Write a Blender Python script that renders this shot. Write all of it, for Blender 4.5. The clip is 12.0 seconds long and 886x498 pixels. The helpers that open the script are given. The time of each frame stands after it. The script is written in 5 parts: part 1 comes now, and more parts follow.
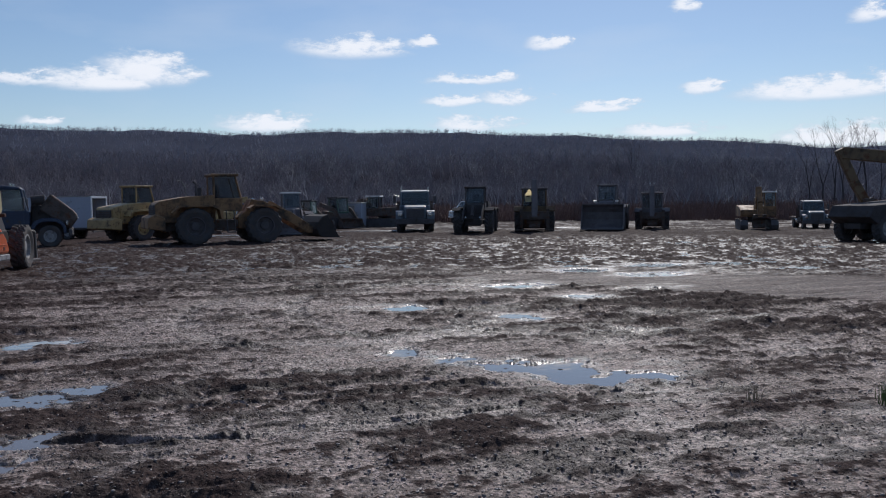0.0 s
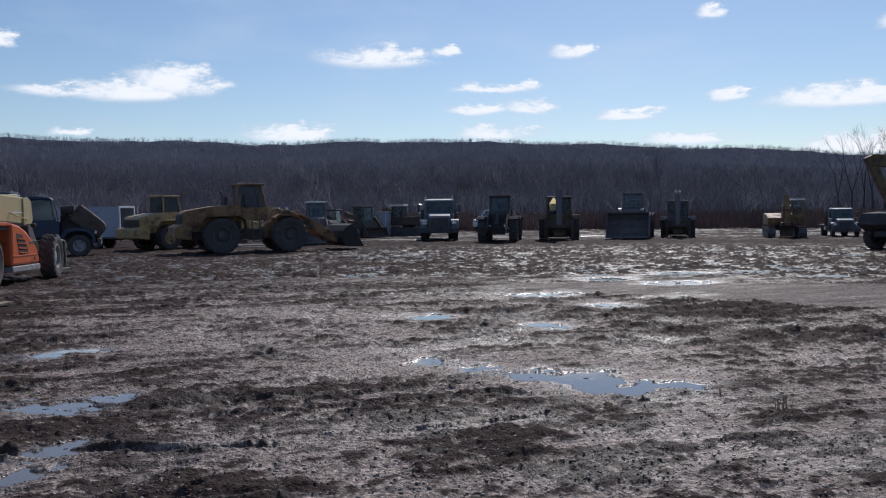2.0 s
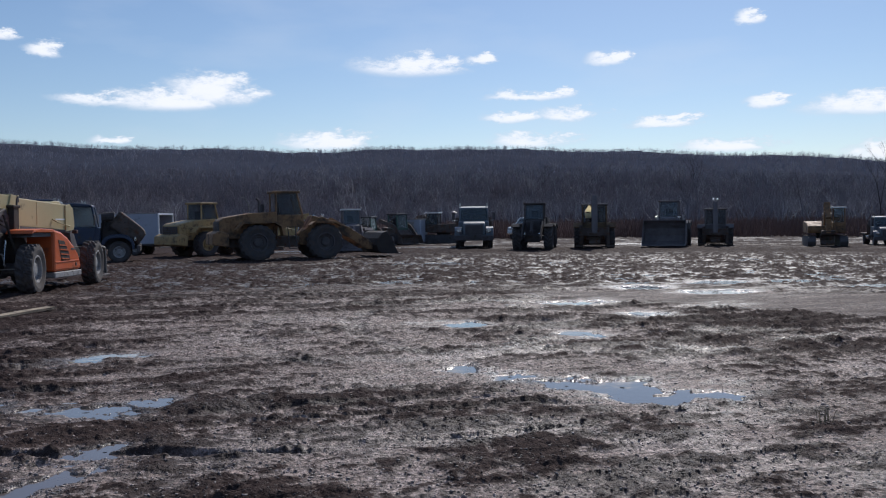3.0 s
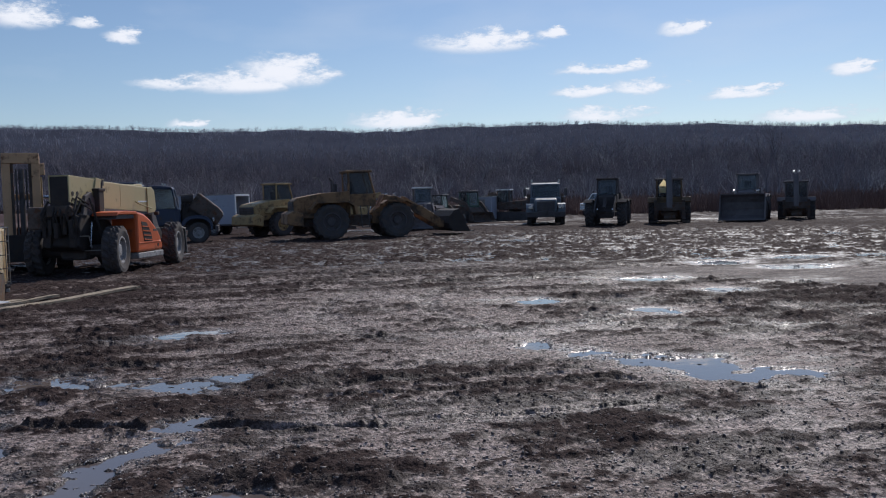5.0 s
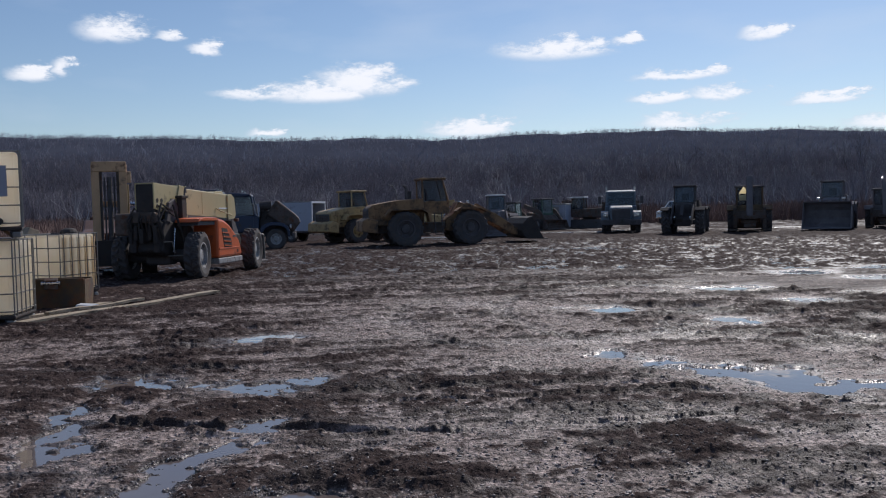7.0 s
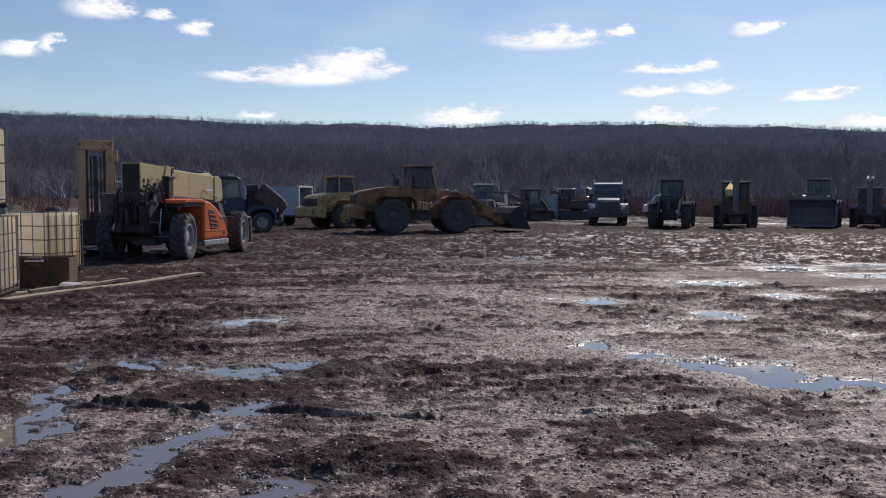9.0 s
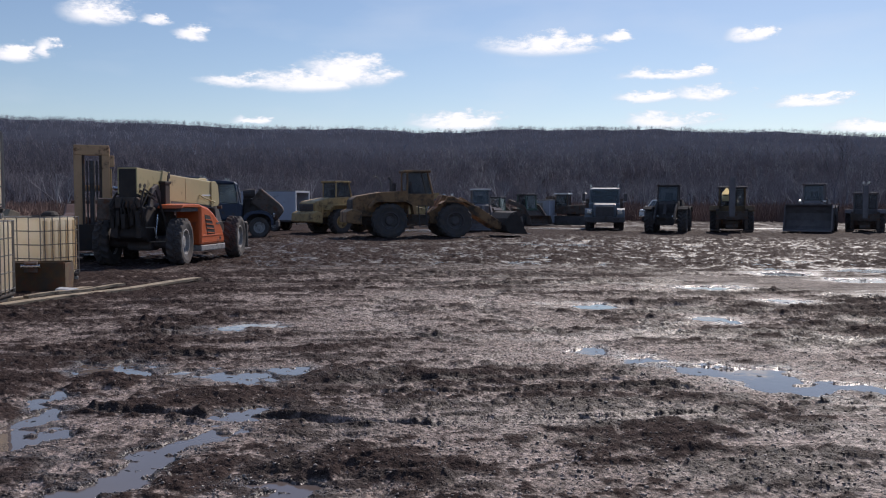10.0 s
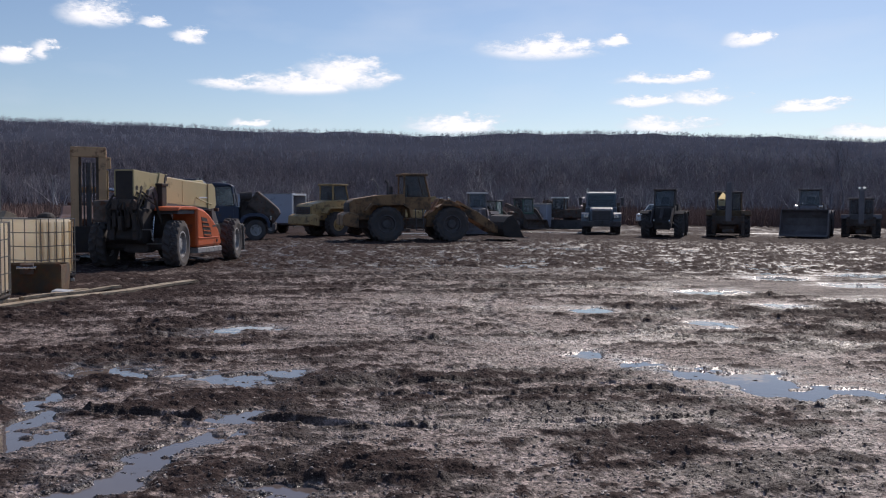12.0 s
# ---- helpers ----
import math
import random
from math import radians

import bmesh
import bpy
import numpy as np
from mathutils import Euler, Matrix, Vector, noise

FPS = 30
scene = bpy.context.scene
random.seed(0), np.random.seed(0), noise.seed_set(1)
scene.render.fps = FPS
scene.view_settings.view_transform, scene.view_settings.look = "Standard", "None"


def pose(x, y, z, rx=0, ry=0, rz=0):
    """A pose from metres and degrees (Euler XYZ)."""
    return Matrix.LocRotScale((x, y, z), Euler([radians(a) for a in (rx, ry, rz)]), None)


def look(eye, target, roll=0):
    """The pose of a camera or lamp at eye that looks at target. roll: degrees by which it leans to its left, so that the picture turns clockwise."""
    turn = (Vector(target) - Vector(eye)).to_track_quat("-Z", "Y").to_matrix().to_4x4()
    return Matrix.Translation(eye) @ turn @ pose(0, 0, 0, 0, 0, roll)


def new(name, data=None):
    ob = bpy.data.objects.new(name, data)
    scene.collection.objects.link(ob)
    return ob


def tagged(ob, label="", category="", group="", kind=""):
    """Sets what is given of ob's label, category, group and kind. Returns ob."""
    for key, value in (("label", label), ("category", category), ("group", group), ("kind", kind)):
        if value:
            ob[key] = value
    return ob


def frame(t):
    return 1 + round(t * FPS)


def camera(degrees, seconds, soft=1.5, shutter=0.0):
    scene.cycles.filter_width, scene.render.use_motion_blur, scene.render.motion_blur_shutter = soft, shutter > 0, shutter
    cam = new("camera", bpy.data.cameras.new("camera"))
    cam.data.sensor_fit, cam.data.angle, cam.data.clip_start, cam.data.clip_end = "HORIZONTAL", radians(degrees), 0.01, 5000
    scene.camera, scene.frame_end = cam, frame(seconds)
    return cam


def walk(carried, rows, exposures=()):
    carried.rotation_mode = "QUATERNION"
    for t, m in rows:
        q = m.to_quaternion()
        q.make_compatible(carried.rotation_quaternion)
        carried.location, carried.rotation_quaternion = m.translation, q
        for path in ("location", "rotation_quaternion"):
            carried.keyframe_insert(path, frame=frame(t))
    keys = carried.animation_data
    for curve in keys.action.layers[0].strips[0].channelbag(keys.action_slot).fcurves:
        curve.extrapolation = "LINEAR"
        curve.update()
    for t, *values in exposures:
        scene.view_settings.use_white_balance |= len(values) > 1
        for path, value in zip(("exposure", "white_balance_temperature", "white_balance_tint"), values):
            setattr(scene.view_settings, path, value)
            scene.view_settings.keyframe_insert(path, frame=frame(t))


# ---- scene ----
EXPOSURE = 0.04
SKY_STRENGTH, SUN_POWER, SKY_AIR = 0.079, 3.4, (1.0, 0.2, 2.3)
CLOUD_COLOUR, CLOUD_THIN = (11.6, 11.7, 11.6, 1), (8.2, 9.0, 9.8, 1)
MUD_DRY = ((0.120, 0.088, 0.076), (0.215, 0.164, 0.145), (0.36, 0.292, 0.268))
MUD_DARK = ((0.028, 0.020, 0.0185), (0.078, 0.056, 0.051))
MUD_GLOSS = 0.48
cam = camera(54.47, 12.0, soft=1.1)
EYE = 1.6
ROWS = [
    (0.0, 0.043, 0.022, 0.021, -12.184, -2.975, -0.626),
    (0.5, 0.043, 0.029, 0.021, -11.620, -2.917, -0.754),
    (1.0, 0.047, 0.017, 0.022, -11.510, -3.000, -0.891),
    (1.5, 0.040, 0.023, 0.024, -11.318, -2.851, -0.939),
    (2.0, 0.035, 0.021, 0.020, -10.581, -2.367, -0.788),
    (2.5, 0.035, 0.031, 0.020, -8.923, -1.799, -0.727),
    (3.0, 0.031, 0.031, 0.019, -8.295, -1.841, -0.688),
    (3.2, 0.030, 0.030, 0.018, -7.880, -2.140, -0.760),
    (4.8, 0.016, 0.024, 0.001, -4.048, -2.904, -1.372),
    (5.0, 0.024, 0.024, 0.012, -3.506, -3.244, -1.506),
    (5.5, 0.020, 0.023, 0.002, -1.899, -2.990, -1.605),
    (6.0, 0.019, 0.010, 0.002, 0.907, -1.730, -1.564),
    (6.5, 0.025, -0.008, 0.010, 1.570, -1.599, -1.308),
    (7.0, 0.024, 0.005, 0.002, 1.360, -2.615, -1.419),
    (7.2, 0.020, 0.002, 0.002, 0.970, -3.190, -1.230),
    (9.0, 0.006, -0.000, 0.003, 0.448, -3.426, 0.109),
    (9.5, 0.006, -0.001, 0.004, 0.402, -3.250, 0.063),
    (10.0, 0.004, 0.002, 0.003, 0.226, -3.093, 0.102),
    (10.5, 0.002, 0.002, 0.001, 0.035, -3.060, 0.148),
    (11.0, 0.002, -0.002, 0.003, 0.037, -2.912, 0.167),
    (11.5, -0.004, 0.002, 0.003, 0.117, -2.866, 0.210),
    (12.0, -0.000, 0.000, 0.000, 0.000, -2.860, 0.350),
]
walk(cam, [(t, pose(x, y, EYE + z, 90 + pitch, 0, yaw) @ pose(0, 0, 0, 0, 0, roll)) for t, x, y, z, yaw, pitch, roll in ROWS],
     exposures=[(0.0, EXPOSURE - 0.1, 6000, 13), (1.2, EXPOSURE - 0.09, 6010, 13), (2.6, EXPOSURE + 0.02, 6020, 13), (5.0, EXPOSURE - 0.08, 6040, 14),
                (6.5, EXPOSURE - 0.05, 6060, 14), (9.0, EXPOSURE + 0.1, 6350, 16), (12.0, EXPOSURE + 0.13, 6420, 17)])

# ---- light ----
SUN_AZ, SUN_EL = 24.0, 38.0          # clockwise from straight ahead; above the horizon
CLOUDS = [  # azimuth, height, half width, half height, in degrees
    (-6.4, 8.4, 3.0, 1.15), (-9.6, 7.7, 3.6, 0.75), (-13.2, 7.7, 2.8, 0.42), (6.3, 10.1, 3.8, 0.8), (11.0, 10.5, 1.1, 0.34), (19.2, 10.3, 1.5, 0.55),
    (14.1, 8.1, 3.0, 0.36), (12.7, 6.7, 1.8, 0.4), (16.6, 6.8, 2.0, 0.55), (14.2, 5.2, 2.7, 0.6),
    (0.6, 5.2, 3.1, 0.65), (-21.9, 11.3, 2.1, 0.8), (-18.4, 11.2, 0.9, 0.4), (-16.3, 10.4, 1.2, 0.5),
    (-26.6, 8.6, 1.3, 0.56), (-24.7, 9.0, 0.8, 0.55), (22.7, 6.1, 2.4, 0.34), (27.9, 12.2, 1.0, 0.5),
    (28.9, 7.1, 1.4, 0.42), (35.8, 6.6, 5.0, 0.8), (37.4, 3.7, 4.5, 0.8), (26.6, 4.5, 3.0, 0.5),
    (38.5, 10.8, 1.2, 0.5), (-12.7, 5.2, 1.2, 0.3),
]


def link(tree, a, b):
    tree.links.new(a, b)


def math_node(tree, op, a, b=None, c=None, clamp=False):
    n = tree.nodes.new("ShaderNodeMath")
    n.operation, n.use_clamp = op, clamp
    for k, v in enumerate((a, b, c)):
        if v is None:
            continue
        if isinstance(v, (int, float)):
            n.inputs[k].default_value = v
        else:
            link(tree, v, n.inputs[k])
    return n.outputs[0]


def build_world():
    world = bpy.data.worlds.new("sky")
    scene.world = world
    world.use_nodes = True
    t = world.node_tree
    t.nodes.clear()
    out = t.nodes.new("ShaderNodeOutputWorld")
    bg = t.nodes.new("ShaderNodeBackground")
    sky = t.nodes.new("ShaderNodeTexSky")
    sky.sky_type, sky.sun_disc = "NISHITA", False
    sky.sun_elevation, sky.sun_rotation = radians(SUN_EL), radians(SUN_AZ)
    sky.air_density, sky.dust_density, sky.ozone_density = SKY_AIR
    co = t.nodes.new("ShaderNodeTexCoord")
    sep = t.nodes.new("ShaderNodeSeparateXYZ")
    link(t, co.outputs["Generated"], sep.inputs[0])
    x, y, z = sep.outputs
    az = math_node(t, "MULTIPLY", math_node(t, "ARCTAN2", x, y), 57.2958)
    el = math_node(t, "MULTIPLY", math_node(t, "ARCSINE", z), 57.2958)
    puff = t.nodes.new("ShaderNodeTexNoise")
    puff.inputs["Scale"].default_value, puff.inputs["Detail"].default_value = 34.0, 9.0
    puff.inputs["Roughness"].default_value = 0.66
    stretch = t.nodes.new("ShaderNodeMapping")
    stretch.inputs["Scale"].default_value = (1, 1, 2.4)
    link(t, co.outputs["Generated"], stretch.inputs[0])
    link(t, stretch.outputs[0], puff.inputs["Vector"])
    n = math_node(t, "SUBTRACT", puff.outputs["Fac"], 0.5)
    az = math_node(t, "MULTIPLY_ADD", n, 3.2, az)
    el = math_node(t, "MULTIPLY_ADD", n, 1.3, el)
    total = None
    for a, e, w, h in CLOUDS:
        dx = math_node(t, "MULTIPLY_ADD", az, 1 / w, -a / w)
        dy = math_node(t, "MULTIPLY_ADD", el, 1 / h, -e / h)
        # flat base, rounded top
        dy = math_node(t, "MAXIMUM", math_node(t, "MULTIPLY", dy, 0.85), math_node(t, "MULTIPLY", dy, -1.3))
        d = math_node(t, "MULTIPLY_ADD", dx, dx, math_node(t, "MULTIPLY", dy, dy))
        total = d if total is None else math_node(t, "MINIMUM", total, d)
    m = math_node(t, "MULTIPLY_ADD", n, 3.4, total)
    ramp = t.nodes.new("ShaderNodeMapRange")
    ramp.interpolation_type = "SMOOTHSTEP"
    ramp.inputs["From Min"].default_value, ramp.inputs["From Max"].default_value = 1.6, -0.15
    link(t, m, ramp.inputs["Value"])
    # thin veils of high cloud
    veil = t.nodes.new("ShaderNodeTexNoise")
    veil.inputs["Scale"].default_value, veil.inputs["Detail"].default_value = 5.0, 4.0
    flat = t.nodes.new("ShaderNodeMapping")
    flat.inputs["Scale"].default_value = (1, 1, 3.5)
    link(t, co.outputs["Generated"], flat.inputs[0])
    link(t, flat.outputs[0], veil.inputs["Vector"])
    v = math_node(t, "MULTIPLY", math_node(t, "SUBTRACT", veil.outputs["Fac"], 0.5, clamp=True), 0.9)
    cover = math_node(t, "MAXIMUM", ramp.outputs[0], v)
    mix = t.nodes.new("ShaderNodeMix")
    mix.data_type = "RGBA"
    link(t, cover, mix.inputs["Factor"])
    link(t, sky.outputs[0], mix.inputs["A"])
    tone = t.nodes.new("ShaderNodeMix")
    tone.data_type = "RGBA"
    thick = t.nodes.new("ShaderNodeMapRange")
    thick.inputs["From Min"].default_value, thick.inputs["From Max"].default_value = 0.25, 0.9
    link(t, ramp.outputs[0], thick.inputs["Value"])
    link(t, thick.outputs[0], tone.inputs["Factor"])
    tone.inputs["A"].default_value, tone.inputs["B"].default_value = CLOUD_THIN, CLOUD_COLOUR
    link(t, tone.outputs["Result"], mix.inputs["B"])
    link(t, mix.outputs["Result"], bg.inputs["Color"])
    bg.inputs["Strength"].default_value = SKY_STRENGTH
    link(t, bg.outputs[0], out.inputs[0])


build_world()
lamp = bpy.data.lights.new("sun", "SUN")
lamp.energy, lamp.angle, lamp.color = SUN_POWER, radians(0.53), (1.0, 0.93, 0.82)
sun = new("sun", lamp)
sun.matrix_world = look((60 * math.sin(radians(SUN_AZ)), 60 * math.cos(radians(SUN_AZ)), 60 * math.tan(radians(SUN_EL))), (0, 0, 0))


# ---- materials ----
def material(name, colour, rough=0.6, metal=0.0, vary=0.25, dirt=0.0, dirt_colour=(0.07, 0.055, 0.045), scale=3.0, bump=0.15,
             bump_scale=40.0, spec=0.5, rust=0.0):
    """A surface with broad and fine variation, splashed dirt, rust blooms and fine relief."""
    m = bpy.data.materials.new(name)
    m.use_nodes = True
    t = m.node_tree
    p = t.nodes["Principled BSDF"]
    co = t.nodes.new("ShaderNodeTexCoord").outputs["Object"]

    def noise_at(s, detail=5.0, r=0.6):
        n = t.nodes.new("ShaderNodeTexNoise")
        n.inputs["Scale"].default_value, n.inputs["Detail"].default_value, n.inputs["Roughness"].default_value = s, detail, r
        link(t, co, n.inputs["Vector"])
        return n.outputs["Fac"]

    broad, fine = noise_at(scale), noise_at(bump_scale, 3.0)

    def blend(fac, a, b):
        n = t.nodes.new("ShaderNodeMix")
        n.data_type = "RGBA"
        link(t, fac, n.inputs["Factor"])
        for key, v in (("A", a), ("B", b)):
            if isinstance(v, tuple):
                n.inputs[key].default_value = (*v, 1)
            else:
                link(t, v, n.inputs[key])
        return n.outputs["Result"]

    def window(v, lo, hi):
        n = t.nodes.new("ShaderNodeMapRange")
        n.inputs["From Min"].default_value, n.inputs["From Max"].default_value = lo, hi
        link(t, v, n.inputs["Value"])
        return n.outputs[0]

    dark = tuple(c * (1 - vary) for c in colour)
    light = tuple(min(1, c * (1 + vary)) for c in colour)
    c = blend(window(math_node(t, "ADD", math_node(t, "MULTIPLY", broad, 0.65), math_node(t, "MULTIPLY", fine, 0.35)), 0.32, 0.68), dark, light)
    r = math_node(t, "MULTIPLY_ADD", math_node(t, "SUBTRACT", fine, 0.5), 0.35, rough, clamp=True)
    if rust:
        f = window(noise_at(scale * 2.3, 8.0, 0.7), 0.62 - 0.2 * rust, 0.70 - 0.12 * rust)
        c = blend(f, c, (0.13, 0.055, 0.028))
        r = math_node(t, "MULTIPLY_ADD", f, 0.3, r, clamp=True)
    if dirt:
        f = window(noise_at(scale * 1.4, 7.0, 0.68), 0.66 - 0.34 * dirt, 0.74 - 0.16 * dirt)
        c = blend(f, c, dirt_colour)
        r = math_node(t, "MULTIPLY_ADD", f, 0.35, r, clamp=True)
    link(t, c, p.inputs["Base Color"])
    link(t, r, p.inputs["Roughness"])
    p.inputs["Metallic"].default_value = metal
    p.inputs["Specular IOR Level"].default_value = spec
    if bump:
        b = t.nodes.new("ShaderNodeBump")
        b.inputs["Strength"].default_value, b.inputs["Distance"].default_value = bump, 0.02
        link(t, fine, b.inputs["Height"])
        link(t, b.outputs[0], p.inputs["Normal"])
    return m


def mud_material():
    m = bpy.data.materials.new("mud")
    m.use_nodes = True
    t = m.node_tree
    p = t.nodes["Principled BSDF"]
    co = t.nodes.new("ShaderNodeTexCoord").outputs["Object"]

    def noise_at(s, detail, r=0.6):
        n = t.nodes.new("ShaderNodeTexNoise")
        n.inputs["Scale"].default_value, n.inputs["Detail"].default_value, n.inputs["Roughness"].default_value = s, detail, r
        link(t, co, n.inputs["Vector"])
        return n.outputs["Fac"]

    def ramp(v, stops):
        n = t.nodes.new("ShaderNodeValToRGB")
        e = n.color_ramp.elements
        while len(e) < len(stops):
            e.new(0.5)
        for el_, (pos, col) in zip(e, stops):
            el_.position, el_.color = pos, (*col, 1)
        link(t, v, n.inputs[0])
        return n.outputs[0]

    wet = t.nodes.new("ShaderNodeAttribute")
    wet.attribute_name = "wet"
    dark = t.nodes.new("ShaderNodeAttribute")
    dark.attribute_name = "soil"
    patch, grit, fine = noise_at(0.55, 6.0), noise_at(14.0, 6.0, 0.7), noise_at(60.0, 4.0, 0.7)
    stones = t.nodes.new("ShaderNodeTexVoronoi")
    stones.inputs["Scale"].default_value = 34.0
    link(t, co, stones.inputs["Vector"])
    v = math_node(t, "ADD", math_node(t, "MULTIPLY", grit, 0.55), math_node(t, "MULTIPLY", patch, 0.45))
    dry = ramp(v, [(0.36, MUD_DRY[0]), (0.5, MUD_DRY[1]), (0.64, MUD_DRY[2])])
    cells = t.nodes.new("ShaderNodeTexVoronoi")
    cells.inputs["Scale"].default_value = 46.0
    link(t, co, cells.inputs["Vector"])
    tone = t.nodes.new("ShaderNodeSeparateColor")
    link(t, cells.outputs["Color"], tone.inputs[0])
    speckle = math_node(t, "MULTIPLY_ADD", math_node(t, "MULTIPLY", tone.outputs[0], tone.outputs[0]), 1.5, 0.46)
    grain = t.nodes.new("ShaderNodeVectorMath")
    grain.operation = "SCALE"
    link(t, dry, grain.inputs[0])
    link(t, speckle, grain.inputs["Scale"])
    dry = grain.outputs[0]
    black = ramp(grit, [(0.35, MUD_DARK[0]), (0.65, MUD_DARK[1])])
    mix = t.nodes.new("ShaderNodeMix")
    mix.data_type = "RGBA"
    link(t, dark.outputs["Fac"], mix.inputs["Factor"])
    link(t, dry, mix.inputs["A"])
    link(t, black, mix.inputs["B"])
    damp = t.nodes.new("ShaderNodeMix")
    damp.data_type, damp.blend_type = "RGBA", "MULTIPLY"
    link(t, math_node(t, "MULTIPLY", wet.outputs["Fac"], 0.8, clamp=True), damp.inputs["Factor"])
    link(t, mix.outputs["Result"], damp.inputs["A"])
    damp.inputs["B"].default_value = (0.42, 0.4, 0.4, 1)
    # floor of the woods: leaf litter, its colour blackened for the trees' shade
    shaded_litter = t.nodes.new("ShaderNodeAttribute")
    shaded_litter.attribute_name = "shaded_litter"
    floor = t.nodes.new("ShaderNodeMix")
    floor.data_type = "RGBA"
    link(t, shaded_litter.outputs["Fac"], floor.inputs["Factor"])
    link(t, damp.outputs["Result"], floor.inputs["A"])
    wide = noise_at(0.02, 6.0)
    # upper slope paler and bluer: distance haze put into the colour
    hill_haze = t.nodes.new("ShaderNodeAttribute")
    hill_haze.attribute_name = "hill_haze"
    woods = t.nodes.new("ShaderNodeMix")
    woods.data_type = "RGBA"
    link(t, hill_haze.outputs["Fac"], woods.inputs["Factor"])
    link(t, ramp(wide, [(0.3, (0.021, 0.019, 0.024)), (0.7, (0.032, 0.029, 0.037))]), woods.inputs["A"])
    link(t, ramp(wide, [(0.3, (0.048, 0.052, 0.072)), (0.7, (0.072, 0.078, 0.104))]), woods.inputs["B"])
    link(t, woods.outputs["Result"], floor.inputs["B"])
    link(t, floor.outputs["Result"], p.inputs["Base Color"])
    # wet film fills the low spots between the grit
    film = math_node(t, "MULTIPLY_ADD", wet.outputs["Fac"], 1.0, math_node(t, "MULTIPLY", math_node(t, "SUBTRACT", 0.5, fine), 1.2), clamp=True)
    link(t, math_node(t, "MULTIPLY_ADD", film, -MUD_GLOSS, 0.70), p.inputs["Roughness"])
    clean = math_node(t, "SUBTRACT", 1.0, dark.outputs["Fac"])
    gloss = math_node(t, "MULTIPLY_ADD", wet.outputs["Fac"], 0.40, math_node(t, "MULTIPLY_ADD", clean, 0.2, 0.012))
    link(t, math_node(t, "MULTIPLY", gloss, math_node(t, "SUBTRACT", 1.0, shaded_litter.outputs["Fac"])), p.inputs["Specular IOR Level"])
    h = math_node(t, "ADD", math_node(t, "MULTIPLY", grit, 0.7), math_node(t, "MULTIPLY", fine, 0.3))
    h = math_node(t, "MULTIPLY_ADD", stones.outputs["Distance"], -0.35, h)
    b = t.nodes.new("ShaderNodeBump")
    b.inputs["Strength"].default_value, b.inputs["Distance"].default_value = 0.85, 0.03
    link(t, h, b.inputs["Height"])
    link(t, b.outputs[0], p.inputs["Normal"])
    return m


def water_material(name, ripple):
    m = bpy.data.materials.new(name)
    m.use_nodes = True
    t = m.node_tree
    p = t.nodes["Principled BSDF"]
    p.inputs["Base Color"].default_value = (0.13, 0.105, 0.098, 1)
    p.inputs["Roughness"].default_value = 0.03
    p.inputs["IOR"].default_value = 1.5
    n = t.nodes.new("ShaderNodeTexNoise")
    n.inputs["Scale"].default_value, n.inputs["Detail"].default_value = 5.0, 3.0
    link(t, t.nodes.new("ShaderNodeTexCoord").outputs["Object"], n.inputs["Vector"])
    b = t.nodes.new("ShaderNodeBump")
    b.inputs["Strength"].default_value, b.inputs["Distance"].default_value = ripple, 0.02
    link(t, n.outputs["Fac"], b.inputs["Height"])
    link(t, b.outputs[0], p.inputs["Normal"])
    return m


MUD, WATER, RIPPLED = mud_material(), water_material("puddle_water", 0.04), water_material("rippled_water", 0.5)
# bark and twig colours carry the glare and blue haze over the woods
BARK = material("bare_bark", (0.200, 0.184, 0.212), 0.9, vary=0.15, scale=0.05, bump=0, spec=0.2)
HAZY_TWIGS = material("hazy_twigs", (0.27, 0.275, 0.335), 0.9, vary=0.2, scale=0.03, bump=0, spec=0.2)
BRUSH = material("dry_brush", (0.14, 0.088, 0.078), 0.95, vary=0.4, scale=0.12, bump=0)
# crowns and crest against the sky: backlit darkness put into the colour
SILHOUETTE_TWIGS = material("silhouette_twigs", (0.085, 0.075, 0.075), 0.9, vary=0.2, scale=0.1, bump=0, spec=0.2)
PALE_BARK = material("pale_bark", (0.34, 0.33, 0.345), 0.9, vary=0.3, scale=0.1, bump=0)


# ---- ground and hill ----
def lattice(i, j, seed):
    h = (i.astype(np.int64) * 374761393 + j.astype(np.int64) * 668265263 + seed * 974634777) & 0xFFFFFFFF
    h = ((h ^ (h >> 13)) * 1274126177) & 0xFFFFFFFF
    return ((h ^ (h >> 16)) & 0xFFFF) / 65535.0


def vnoise(x, y, seed=0):
    """Smooth noise from -1 to 1."""
    i, j = np.floor(x), np.floor(y)
    u, v = x - i, y - j
    u, v = u * u * (3 - 2 * u), v * v * (3 - 2 * v)
    a, b, c, d = lattice(i, j, seed), lattice(i + 1, j, seed), lattice(i, j + 1, seed), lattice(i + 1, j + 1, seed)
    return 2 * (a + (b - a) * u + (c - a) * v + (a - b - c + d) * u * v) - 1


def fbm(x, y, size, octaves, seed=0, gain=0.5):
    total, amp = 0, 1.0
    for k in range(octaves):
        total = total + amp * vnoise(x / size + 17.3 * k, y / size - 9.1 * k, seed + k)
        size, amp = size / 2.07, amp * gain
    return total


def smooth(lo, hi, v):
    k = np.clip((v - lo) / (hi - lo), 0, 1)
    return k * k * (3 - 2 * k)


RIDGE_AZ = np.array([-180, -60, -28, -24, -14, -2, 12, 24, 31, 36, 60, 180.0])
RIDGE_EL = np.array([4.2, 4.8, 5.25, 5.35, 5.2, 5.0, 5.1, 4.6, 4.05, 3.55, 3.4, 4.2])


